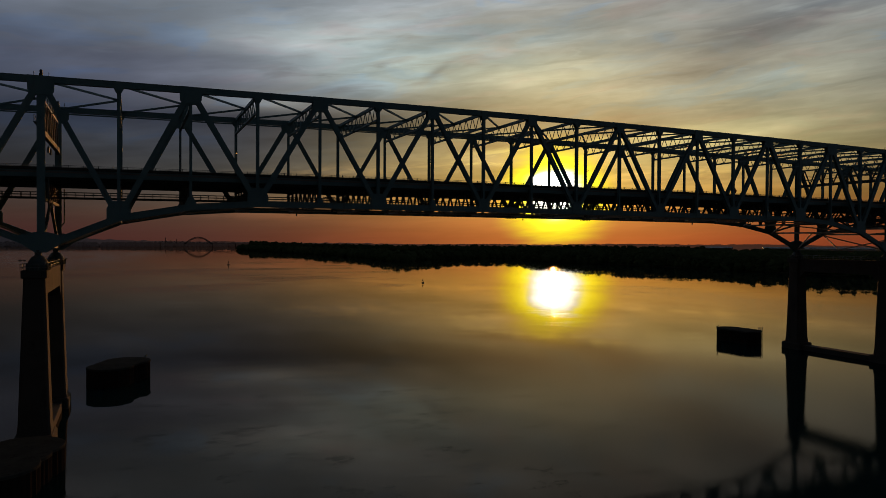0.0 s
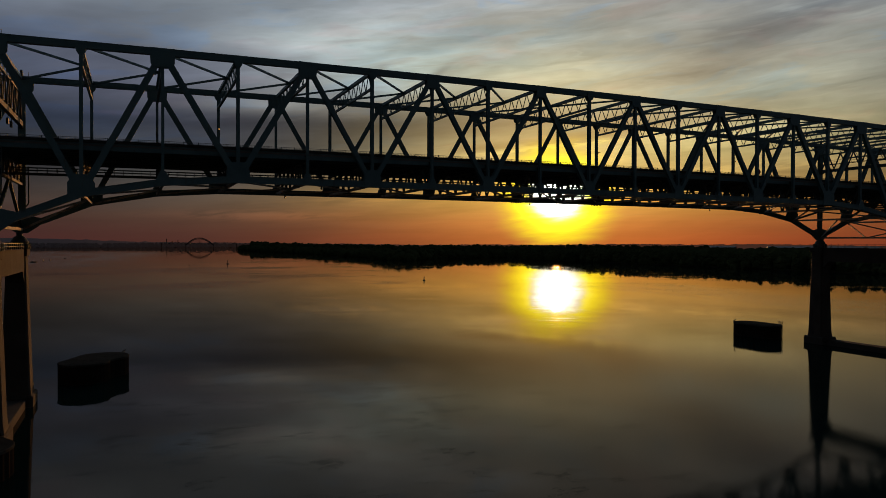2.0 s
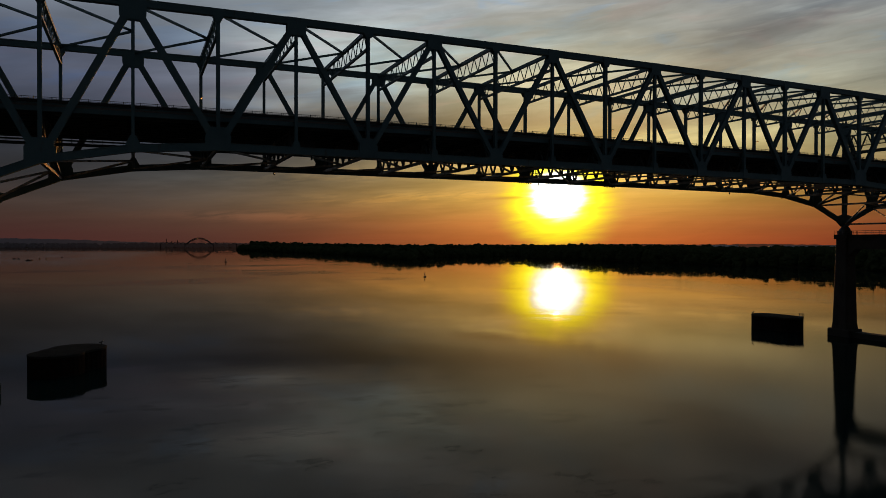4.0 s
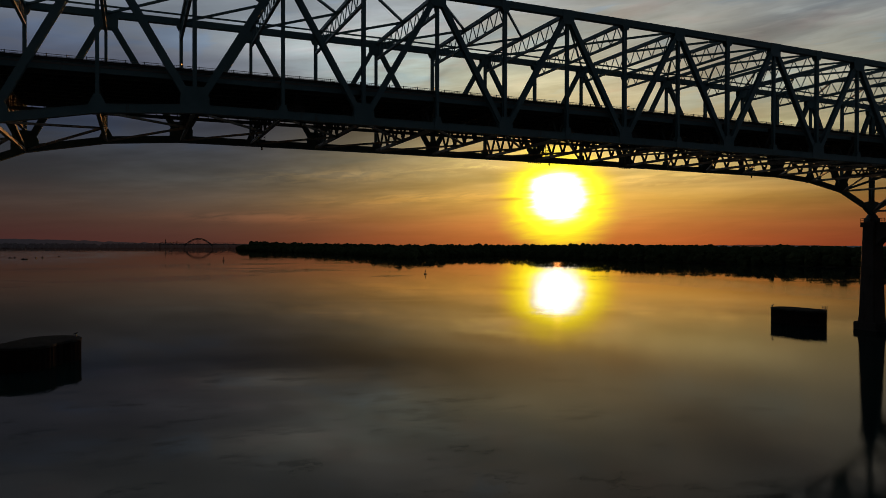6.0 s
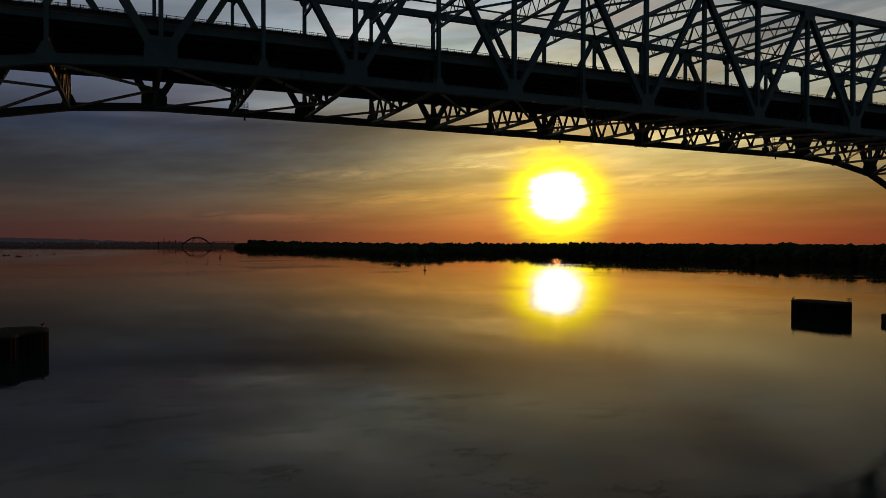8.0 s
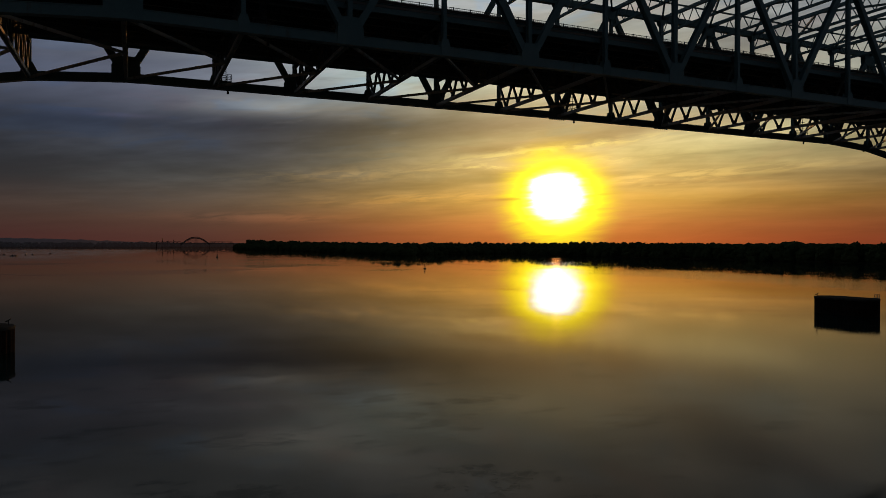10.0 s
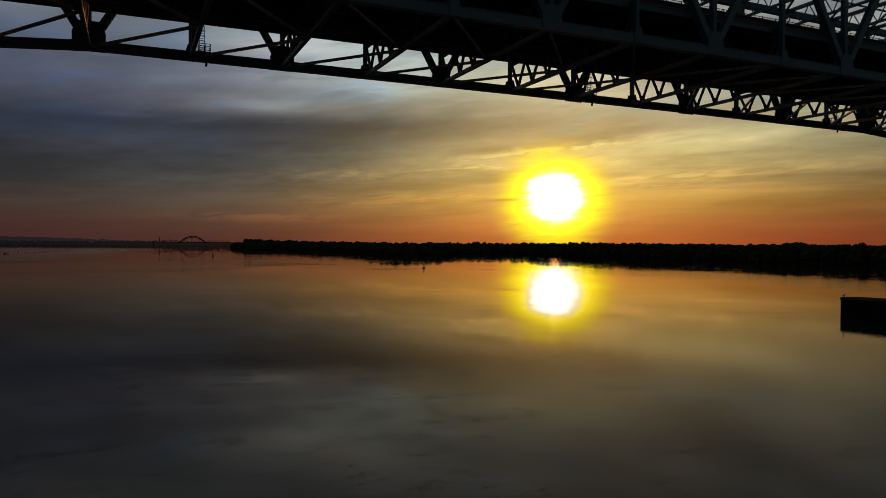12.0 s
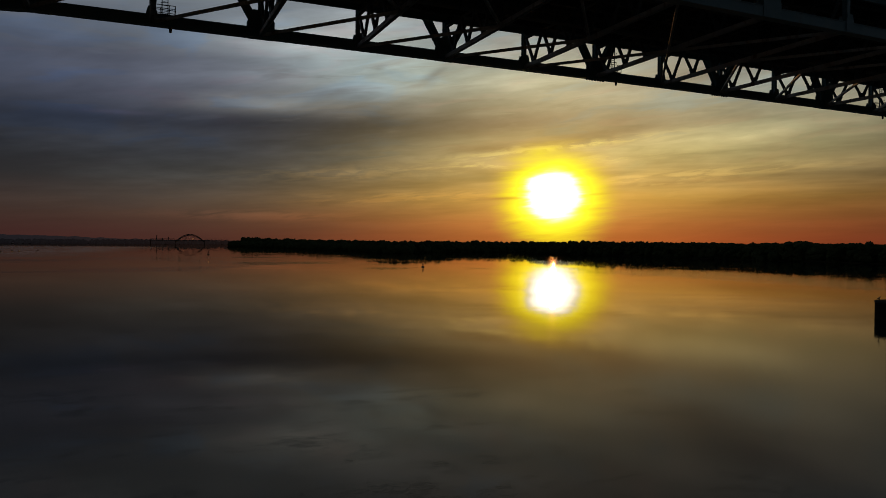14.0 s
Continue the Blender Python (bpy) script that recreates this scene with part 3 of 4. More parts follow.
north = land("ground_north_shore", [(-2600, 3050), (-1500, 3350), (-700, 3520), (-100, 3560), (350, 3600), (800, 3700)],
             [(800, 4800), (-2600, 4800)], "distant low shore beyond the arch bridge", 17)
woods("north_shore_woods", stand(north, (0, 1), 4, 13.0, 10.0, 21, 0.8, 3.0, 1.1), "dark woods on the distant shore, haze painted in as a faint glow", 23, 5, HAZE_GLOW_WOOD, 2, 0.7)


def ridge():
    """Low distant country behind the banks."""
    rng = random.Random(5)
    bm = bmesh.new()
    prev = None
    for j in range(1101):
        i = j / 5
        a = radians(-50 + 0.75 * i)
        h = 17 + 4 * math.sin(i * 0.11) + 2 * math.sin(i * 0.43 + 1) + 5.0 * noise.noise((i * 1.3, 0.0, 0.0)) + rng.uniform(-0.9, 0.9) + min(46, max(0, 1.9 * (72 - i)))
        # starts nearer on the right, so the emissive haze fills a taller band
        start = 4250 - 1450 * min(1, max(0, (math.degrees(a) - 36) / 8))
        ring = [bm.verts.new((math.sin(a) * r, math.cos(a) * r, z)) for r, z in ((start, -2), (4420 + 0.6 * (start - 4250), h * 0.5), (4600, h), (4900, h * 0.9))]
        if prev:
            for q in range(3):
                bm.faces.new((prev[q], ring[q], ring[q + 1], prev[q + 1]))
        prev = ring
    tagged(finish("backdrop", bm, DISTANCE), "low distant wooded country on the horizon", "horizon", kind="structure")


ridge()

# ---------------------------------------------------------------- the truss bridge
P, W = 12.34, 31.7                   # panel length, distance between the trusses
K0, K1 = -9, 27                      # panel points; piers at 0 and 18
PIERS = (0, 18)


def camber(k):
    return -0.0065 * (k - 7) ** 2


def top_z(k):
    return 64.5 - 0.0105 * (k - 7.5) ** 2


def low_z(k):
    d = min(abs(k - p) for p in PIERS)
    return {0: 34.95, 1: 40.15, 2: 42.35, 3: 43.2}.get(d, 43.18) - 0.0065 * (k - 6) ** 2


def road_z(k):
    return 48.45 + camber(k)


bridge = thing("truss_bridge", "teal-grey painted steel cantilever truss road bridge on concrete piers", "bridge")


def plate(name, x, y, outline, mat=STEEL):
    """A pair of gusset plates on the two sides of a truss."""
    for s in (-0.56, 0.50):
        bm = bmesh.new()
        prism(bm, [(x + p[0], p[1]) for p in outline], y + s, y + s + 0.06, "y")
        part(name, bm, mat, bridge)


def truss(y):
    for k in range(K0, K1 + 1):
        x = k * P
        zt, zb = top_z(k), low_z(k)
        at_pier = k in PIERS
        d = min(abs(k - p) for p in PIERS)
        beam("post", (x, y, zb), (x, y, zt), aitch(0.95, 1.25) if at_pier else aitch(0.78, 0.56) if k % 2 else aitch(0.70, 0.48), STEEL, bridge, up=(1, 0, 0))
        if k < K1:
            beam("top_chord", (x, y, zt), (x + P, y, top_z(k + 1)), lipped(0.9, 1.15), STEEL, bridge)
            beam("bottom_chord", (x, y, zb), (x + P, y, low_z(k + 1)), lipped(0.9, 1.2), STEEL, bridge)
            a, b = ((x, y, zt), (x + P, y, low_z(k + 1))) if k % 2 == 0 else ((x, y, zb), (x + P, y, top_z(k + 1)))
            heavy = min(abs(k + 0.5 - p) for p in PIERS) < 4
            beam("diagonal", a, b, aitch(0.93, 1.02 if heavy else 0.84), STEEL, bridge)
        if k % 2 == 0:
            w = {0: 2.1, 2: 2.0, 4: 1.65, 6: 1.4}.get(d, 1.2)
            h = 0.9 + w * 0.85
            plate("gusset_plate", x, y, [(-w, zt + 0.6), (-w * 0.95, zt - h * 0.72), (-w * 0.68, zt - h), (w * 0.68, zt - h), (w * 0.95, zt - h * 0.72), (w, zt + 0.6)])
            if at_pier:
                plate("gusset_plate", x, y, [(-3.6, zb + 2.0), (-2.9, zb + 0.5), (-0.9, zb - 0.95), (0.9, zb - 0.95), (2.9, zb + 0.5), (3.6, zb + 2.0), (1.0, zb + 2.6), (-1.0, zb + 2.6)])
            elif d > 2:
                plate("gusset_plate", x, y, [(-0.62, zb - 0.56), (-0.62, zb + 0.7), (-0.40, zb + 1.5), (0.40, zb + 1.5), (0.62, zb + 0.7), (0.62, zb - 0.56)])
            else:
                plate("gusset_plate", x, y, [(-1.05, zb - 0.6 - 0.15), (-1.05, zb + 0.55), (-0.42, zb + 1.9), (0.42, zb + 1.9), (1.05, zb + 0.65), (1.05, zb - 0.5)])
        else:
            w = {1: 2.0, 3: 1.95, 5: 1.6}.get(d, 1.3)
            sl = (zb - low_z(k - 1)) / P if k > K0 else 0.0
            sr = (low_z(k + 1) - zb) / P if k < K1 else 0.0
            half = 0.62
            plate("gusset_plate", x, y, [(-w, zb - half - sl * w), (-w, zb + w * 0.85), (-w * 0.62, zb + 1.1 + w), (w * 0.62, zb + 1.1 + w), (w, zb + w * 0.85), (w, zb - half + sr * w), (0, zb - half)])
            plate("gusset_plate", x, y, [(-0.8, zt + 0.56), (-0.8, zt - 0.7), (-0.42, zt - 1.4), (0.42, zt - 1.4), (0.8, zt - 0.7), (0.8, zt + 0.56)])


truss(0.0)
truss(W)


def lattice(a0, a1, b0, b1, bays, size, mat, owner, name="lattice_brace"):
    """Zigzag bracing between two members a and b."""
    a0, a1, b0, b1 = (Vector(q) for q in (a0, a1, b0, b1))
    for i in range(bays):
        s, m, e = i / bays, (i + 0.5) / bays, (i + 1) / bays
        beam(name, a0.lerp(a1, s), b0.lerp(b1, m), rect(size, size), mat, owner)
        beam(name, b0.lerp(b1, m), a0.lerp(a1, e), rect(size, size), mat, owner)


def lattice_joined(a0, a1, b0, b1, bays, size, mat, owner, name="lattice"):
    a0, a1, b0, b1 = (Vector(q) for q in (a0, a1, b0, b1))
    bm = bmesh.new()
    for i in range(bays):
        s, m, e = i / bays, (i + 0.5) / bays, (i + 1) / bays
        bar(bm, a0.lerp(a1, s), b0.lerp(b1, m), rect(size, size))
        bar(bm, b0.lerp(b1, m), a0.lerp(a1, e), rect(size, size))
    return part(name, bm, mat, owner)


def node_plates(a, b, bays, mat, owner):
    """Wide plates where the web members of a floor truss meet its lower strut."""
    a, b = Vector(a), Vector(b)
    for i in range(bays):
        c = a.lerp(b, (i + 0.5) / bays)
        bm = bmesh.new()
        prism(bm, [(c.y - 0.42, c.z - 0.2), (c.y + 0.42, c.z - 0.2), (c.y + 0.5, c.z + 0.3), (c.y + 0.72, c.z + 0.75), (c.y - 0.72, c.z + 0.75), (c.y - 0.5, c.z + 0.3)], c.x - 0.12, c.x + 0.12, "x")
        part("node_plate", bm, mat, owner)


def head_plates(a, b, bays, mat, owner):
    """Plates where the web members meet under the floor beam."""
    a, b = Vector(a), Vector(b)
    for i in range(1, bays):
        c = a.lerp(b, i / bays)
        bm = bmesh.new()
        prism(bm, [(c.y - 0.75, c.z + 0.12), (c.y + 0.75, c.z + 0.12), (c.y + 0.62, c.z - 0.35), (c.y + 0.28, c.z - 0.85), (c.y - 0.28, c.z - 0.85), (c.y - 0.62, c.z - 0.35)], c.x - 0.12, c.x + 0.12, "x")
        part("head_plate", bm, mat, owner)


# sway frames between the trusses, over the road
for k in range(K0, K1 + 1):
    x, zt = k * P, top_z(k)
    drop = 3.1
    beam("sway_strut", (x, 0.5, zt), (x, W - 0.5, zt), rect(0.55, 0.62), STEEL, bridge)
    lower = beam("sway_strut", (x, 0.5, zt - drop), (x, W - 0.5, zt - drop), rect(0.45, 0.42), STEEL, bridge)
    if 0 <= k <= 14:
        lattice((x, 0.6, zt - drop), (x, W - 0.6, zt - drop), (x, 0.6, zt), (x, W - 0.6, zt), 9, 0.14, STEEL, lower)
    else:
        lattice_joined((x, 0.6, zt - drop), (x, W - 0.6, zt - drop), (x, 0.6, zt), (x, W - 0.6, zt), 9, 0.14, STEEL, lower)

# a light tie runs along the middle of the sway frames' lower struts
for k in range(K0, K1):
    beam("sway_tie", (k * P, W / 2, top_z(k) - 3.34), ((k + 1) * P, W / 2, top_z(k + 1) - 3.34), aitch(0.24, 0.24, 0.03), STEEL, bridge)

# lateral bracing in the top and bottom planes: K shaped, pointing to mid span
for k in range(K0, K1):
    left = k < 9
    a, m = (k, k + 1) if left else (k + 1, k)
    for y in (0.3, W - 0.3):
        beam("top_lateral", (a * P, y, top_z(a)), (m * P, W / 2, top_z(m)), aitch(0.34, 0.36, 0.04), STEEL, bridge)
        beam("bottom_lateral", (a * P, y, low_z(a) - 0.25), (m * P, W / 2, low_z(m) - 0.25), aitch(0.28, 0.34, 0.04), BOUNCE_PALE, bridge)

# floor system
for k in range(K0, K1 + 1):
    x, zb, zr = k * P, low_z(k), road_z(k)
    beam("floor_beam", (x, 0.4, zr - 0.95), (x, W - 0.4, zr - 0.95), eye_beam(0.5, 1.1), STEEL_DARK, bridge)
    strut = beam("floor_strut", (x, 0.4, zb - 0.2), (x, W - 0.4, zb - 0.2), aitch(0.5, 0.5, 0.05), BOUNCE_PALE, bridge)
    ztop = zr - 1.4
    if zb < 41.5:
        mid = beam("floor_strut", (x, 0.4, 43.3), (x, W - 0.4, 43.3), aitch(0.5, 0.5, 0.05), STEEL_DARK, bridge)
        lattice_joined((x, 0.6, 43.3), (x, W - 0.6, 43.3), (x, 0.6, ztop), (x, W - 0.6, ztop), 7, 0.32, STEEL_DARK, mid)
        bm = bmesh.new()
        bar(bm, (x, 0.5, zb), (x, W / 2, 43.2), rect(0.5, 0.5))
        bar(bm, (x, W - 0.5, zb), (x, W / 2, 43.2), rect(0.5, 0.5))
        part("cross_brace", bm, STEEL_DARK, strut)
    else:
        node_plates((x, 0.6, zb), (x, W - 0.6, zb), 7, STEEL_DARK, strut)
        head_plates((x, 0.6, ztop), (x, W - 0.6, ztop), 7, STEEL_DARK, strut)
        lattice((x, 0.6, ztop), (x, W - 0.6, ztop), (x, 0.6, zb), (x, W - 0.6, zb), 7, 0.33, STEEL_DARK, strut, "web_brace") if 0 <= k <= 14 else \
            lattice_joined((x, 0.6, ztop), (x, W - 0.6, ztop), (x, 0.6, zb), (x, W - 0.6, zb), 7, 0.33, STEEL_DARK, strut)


def along(name, y, dz, profile, mat, owner, label=""):
    """A member that follows the road's camber from end to end."""
    bm = bmesh.new()
    rings = []
    for k in range(K0, K1 + 1):
        rings.append([bm.verts.new((k * P, y + u, road_z(k) + dz + v)) for u, v in profile])
    n = len(profile)
    for r0, r1 in zip(rings, rings[1:]):
        for i in range(n):
            bm.faces.new((r0[i], r0[(i + 1) % n], r1[(i + 1) % n], r1[i]))
    bm.faces.new(rings[0][::-1])
    bm.faces.new(rings[-1])
    return part(name, bm, mat, owner, label)


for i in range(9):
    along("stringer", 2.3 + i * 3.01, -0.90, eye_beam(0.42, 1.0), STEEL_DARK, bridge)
along("fascia_girder", 1.25, -0.45, eye_beam(0.4, 1.2), STEEL, bridge)
along("fascia_girder", W - 0.85, -0.48, eye_beam(0.4, 0.96), STEEL, bridge)
deck = along("deck_slab", W / 2, -0.16, rect(W - 2.3, 0.28), SLAB, bridge, "grey concrete deck slab")
along("road_surface", W / 2, 0.03, rect(W - 4.0, 0.06), ASPHALT, deck, "dark asphalt road surface")
for y in (1.75, W - 1.75):
    barrier = along("parapet", y, 0.36, [(-0.22, -0.4), (0.22, -0.4), (0.13, 0.4), (-0.13, 0.4)], ASPHALT, bridge, "dark concrete parapet")
    for dz in (0.86, 1.12):
        along("rail", y, dz, rect(0.07, 0.06), GALV, barrier)
    bm = bmesh.new()
    for i in range(int((K1 - K0) * P / 0.3)):
        x = K0 * P + i * 0.3
        z = road_z(x / P)
        big = i % 8 == 0
        w = 0.06 if big else 0.015
        box(bm, (x - w, y - w, z + 0.7), (x + w, y + w, z + (1.2 if big else 1.12)))
    tagged(part("railing_pickets", bm, STEEL_DARK, barrier), kind="stuff")

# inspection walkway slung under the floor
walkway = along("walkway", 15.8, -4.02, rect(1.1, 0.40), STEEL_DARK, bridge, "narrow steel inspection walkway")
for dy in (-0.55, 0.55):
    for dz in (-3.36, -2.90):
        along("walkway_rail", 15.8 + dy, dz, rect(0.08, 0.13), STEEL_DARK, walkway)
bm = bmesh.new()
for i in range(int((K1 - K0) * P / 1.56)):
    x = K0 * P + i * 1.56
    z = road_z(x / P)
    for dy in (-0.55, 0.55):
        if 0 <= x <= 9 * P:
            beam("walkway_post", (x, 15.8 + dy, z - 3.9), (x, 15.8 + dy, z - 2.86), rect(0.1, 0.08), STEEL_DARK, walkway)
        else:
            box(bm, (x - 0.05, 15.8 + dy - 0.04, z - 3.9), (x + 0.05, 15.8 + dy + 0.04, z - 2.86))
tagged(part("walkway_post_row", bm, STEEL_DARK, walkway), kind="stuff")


def portal(k):
    """The heavy portal over the road at a pier."""
    x = k * P
    bm = bmesh.new()
    prism(bm, [(0.5, 54.1), (1.8, 54.6), (W - 1.8, 54.6), (W - 0.5, 54.1), (W - 0.5, 55.5), (0.5, 55.5)], x - 0.35, x + 0.35, "x")
    p = part("portal_beam", bm, STEEL_DARK, bridge, "deep plate portal beam over the road")
    lattice((x, 0.6, 55.5), (x, W - 0.6, 55.5), (x, 0.6, top_z(k) - 3.1), (x, W - 0.6, top_z(k) - 3.1), 7, 0.3, STEEL_DARK, p, "portal_brace")
    for y in (8.0, 12.0, 19.5, 23.5) if k == 0 else ():
        bm = bmesh.new()
        box(bm, (x - 0.85, y - 0.5, 53.3), (x - 0.5, y + 0.5, 54.4))
        bar(bm, (x - 0.67, y, 54.3), (x - 0.5, y, 55.2), rect(0.1, 0.1))
        part("lane_signal", bm, BLACK, p, "black lane control signal")
    for y in (W - 0.3, 0.3):
        bm = bmesh.new()
        for a in (-1.1, 1.2):
            beam("beacon_mast", (x + a, y, top_z(k) + 0.5), (x + a, y, top_z(k) + 1.45), rect(0.09, 0.09), BLACK, p)
        lathe(bm, x + 0.0, y, [(0.3, top_z(k) + 0.5), (0.34, top_z(k) + 1.1), (0.2, top_z(k) + 1.2), (0.26, top_z(k) + 1.35), (0.26, top_z(k) + 1.65), (0.05, top_z(k) + 1.85)], 10)
        part("beacon", bm, BLACK, p, "dark aviation beacon")
    bm = bmesh.new()
    for z in (57.0, 57.6, 58.1):
        bar(bm, (x - 1.3, 2.0, z), (x - 1.3, W - 2.0, z), rect(0.06, 0.06))
    for i in range(15):
        bar(bm, (x - 1.3, 2.0 + i * (W - 4) / 14, 56.8), (x - 1.3, 2.0 + i * (W - 4) / 14, 58.1), rect(0.06, 0.06))
    box(bm, (x - 1.4, 2.0, 56.75), (x - 0.4, W - 2.0, 56.88))
    part("portal_gangway", bm, STEEL_DARK, p)


for k in PIERS:
    portal(k)


def drain_pipe(x, y):
    """A deck drain that comes down beside a pier post and kicks in at its foot."""
    bm = bmesh.new()
    ring = [(0.13 * math.cos(i * math.tau / 8), 0.13 * math.sin(i * math.tau / 8)) for i in range(8)]
    bar(bm, (x + 1.15, y, 46.9), (x + 1.15, y, 39.6), ring)
    bar(bm, (x + 1.15, y, 39.66), (x + 0.5, y, 38.8), ring)
    part("drain_pipe", bm, STEEL_DARK, bridge)


for k in PIERS:
    for y in (0.0, W):
        drain_pipe(k * P, y)


def pin_row(k):
    """A row of heavy splice nuts that hang below the far chord at a joint."""
    for i in range(7):
        x = k * P - 1.5 + 0.5 * i
        z = low_z(x / P if low_z(x / P) < low_z(k) + 0.1 else k) - 0.6
        bm = bmesh.new()
        lathe(bm, x, W, [(0.09, z - 0.26), (0.17, z - 0.23), (0.17, z - 0.08), (0.11, z - 0.05), (0.11, z + 0.06)], 6)
        part("splice_nut", bm, STEEL_DARK, bridge)


for k in (9, 11):
    pin_row(k)


def light_platform(x, y):
    """Caged ladder down to a small railed platform with a navigation lamp hung below the chord."""
    z = low_z(x / P) + 0.62
    hanger = thing("navigation_light_platform", "black caged ladder and railed platform with a hanging navigation lamp", "platform", "navigation light platforms")
    bm = bmesh.new()
    box(bm, (x - 1.1, y - 0.6, z), (x + 1.1, y + 0.6, z + 0.1))
    part("platform", bm, BLACK, hanger)
    bm = bmesh.new()
    for dz in (0.6, 1.15):
        for a, b in (((-1.1, -0.6), (1.1, -0.6)), ((1.1, -0.6), (1.1, 0.6)), ((1.1, 0.6), (-1.1, 0.6)), ((-1.1, 0.6), (-1.1, -0.6))):
            bar(bm, (x + a[0], y + a[1], z + dz), (x + b[0], y + b[1], z + dz), rect(0.07, 0.07))
    for a in (-1.1, -0.45, 0.45, 1.1):
        for b in (-0.6, 0.6):
            bar(bm, (x + a, y + b, z), (x + a, y + b, z + 1.18), rect(0.07, 0.07))
    part("guard_rail", bm, BLACK, hanger)
    bm = bmesh.new()
    for a in (-0.32, 0.32):
        bar(bm, (x + a, y, z), (x + a, y, z + 3.7), rect(0.09, 0.09))
    for i in range(11):
        bar(bm, (x - 0.32, y, z + 0.3 + i * 0.33), (x + 0.32, y, z + 0.3 + i * 0.33), rect(0.05, 0.05))
    part("ladder", bm, BLACK, hanger)
    for zz in (1.5, 2.2, 2.9):
        bm = bmesh.new()
        ring = [(x + 0.45 * math.cos(i * math.pi / 5), y - 0.1 - 0.6 * math.sin(i * math.pi / 5), z + zz) for i in range(6)]
        for p, q in zip(ring, ring[1:]):
            bar(bm, p, q, rect(0.05, 0.05))
        part("cage_hoop", bm, BLACK, hanger)
    bm = bmesh.new()
    bar(bm, (x + 0.6, y, z), (x + 0.6, y, z - 1.45), rect(0.06, 0.06))
    lathe(bm, x + 0.6, y, [(0.09, z - 1.8), (0.17, z - 1.75), (0.17, z - 1.45), (0.07, z - 1.12)], 10)
    part("lamp", bm, BLACK, hanger, "small dark navigation lamp")


for x in (50.8, 114.3, 175.5):
    light_platform(x, W)
for x in (51.8, 114.3):
    light_platform(x, 1.9)


def warning_sign():
    s = thing("diamond_sign", "red diamond warning sign on a post at the railing", "sign")
    x, y, z = 162.8, 1.75, road_z(13) + 0.8
    bm = bmesh.new()
    bar(bm, (x, y, z), (x, y, z + 1.0), rect(0.1, 0.1))
    part("sign_post", bm, GALV, s)
    bm = bmesh.new()
    prism(bm, [(x - 0.75, z + 0.9), (x, z + 0.0), (x + 0.75, z + 0.9), (x, z + 1.8)], y - 0.12, y - 0.07, "y")
    part("sign_face", bm, RED, s, "red diamond face")


warning_sign()


def amber(n, b):
    b.inputs["Base Color"].default_value = (0.9, 0.5, 0.15, 1)
    b.inputs["Emission Color"].default_value = (1.0, 0.42, 0.10, 1)
    b.inputs["Emission Strength"].default_value = 1.1


AMBER = material("amber_lamp_glass", amber)


def post_lamp(k):
    """A small amber lamp on a bracket at a post of the far truss."""
    t = thing("post_lamp", "small lit amber lamp on a dark bracket at a truss post", "lamp", "post lamps")
    x, y, z = k * P, W - 0.55, 56.4
    bm = bmesh.new()
    bar(bm, (x, y + 0.1, z - 0.1), (x, y - 0.7, z + 0.15), rect(0.1, 0.1))
    box(bm, (x - 0.2, y - 0.95, z + 0.12), (x + 0.2, y - 0.5, z + 0.26))
    part("bracket", bm, BLACK, t)
    bm = bmesh.new()
    lathe(bm, x, y - 0.72, [(0.06, z - 0.10), (0.12, z - 0.04), (0.12, z + 0.11)], 10)
    part("lamp_glass", bm, AMBER, t, "glowing amber glass")


for k in (3, 7, 11, 15):
    post_lamp(k)


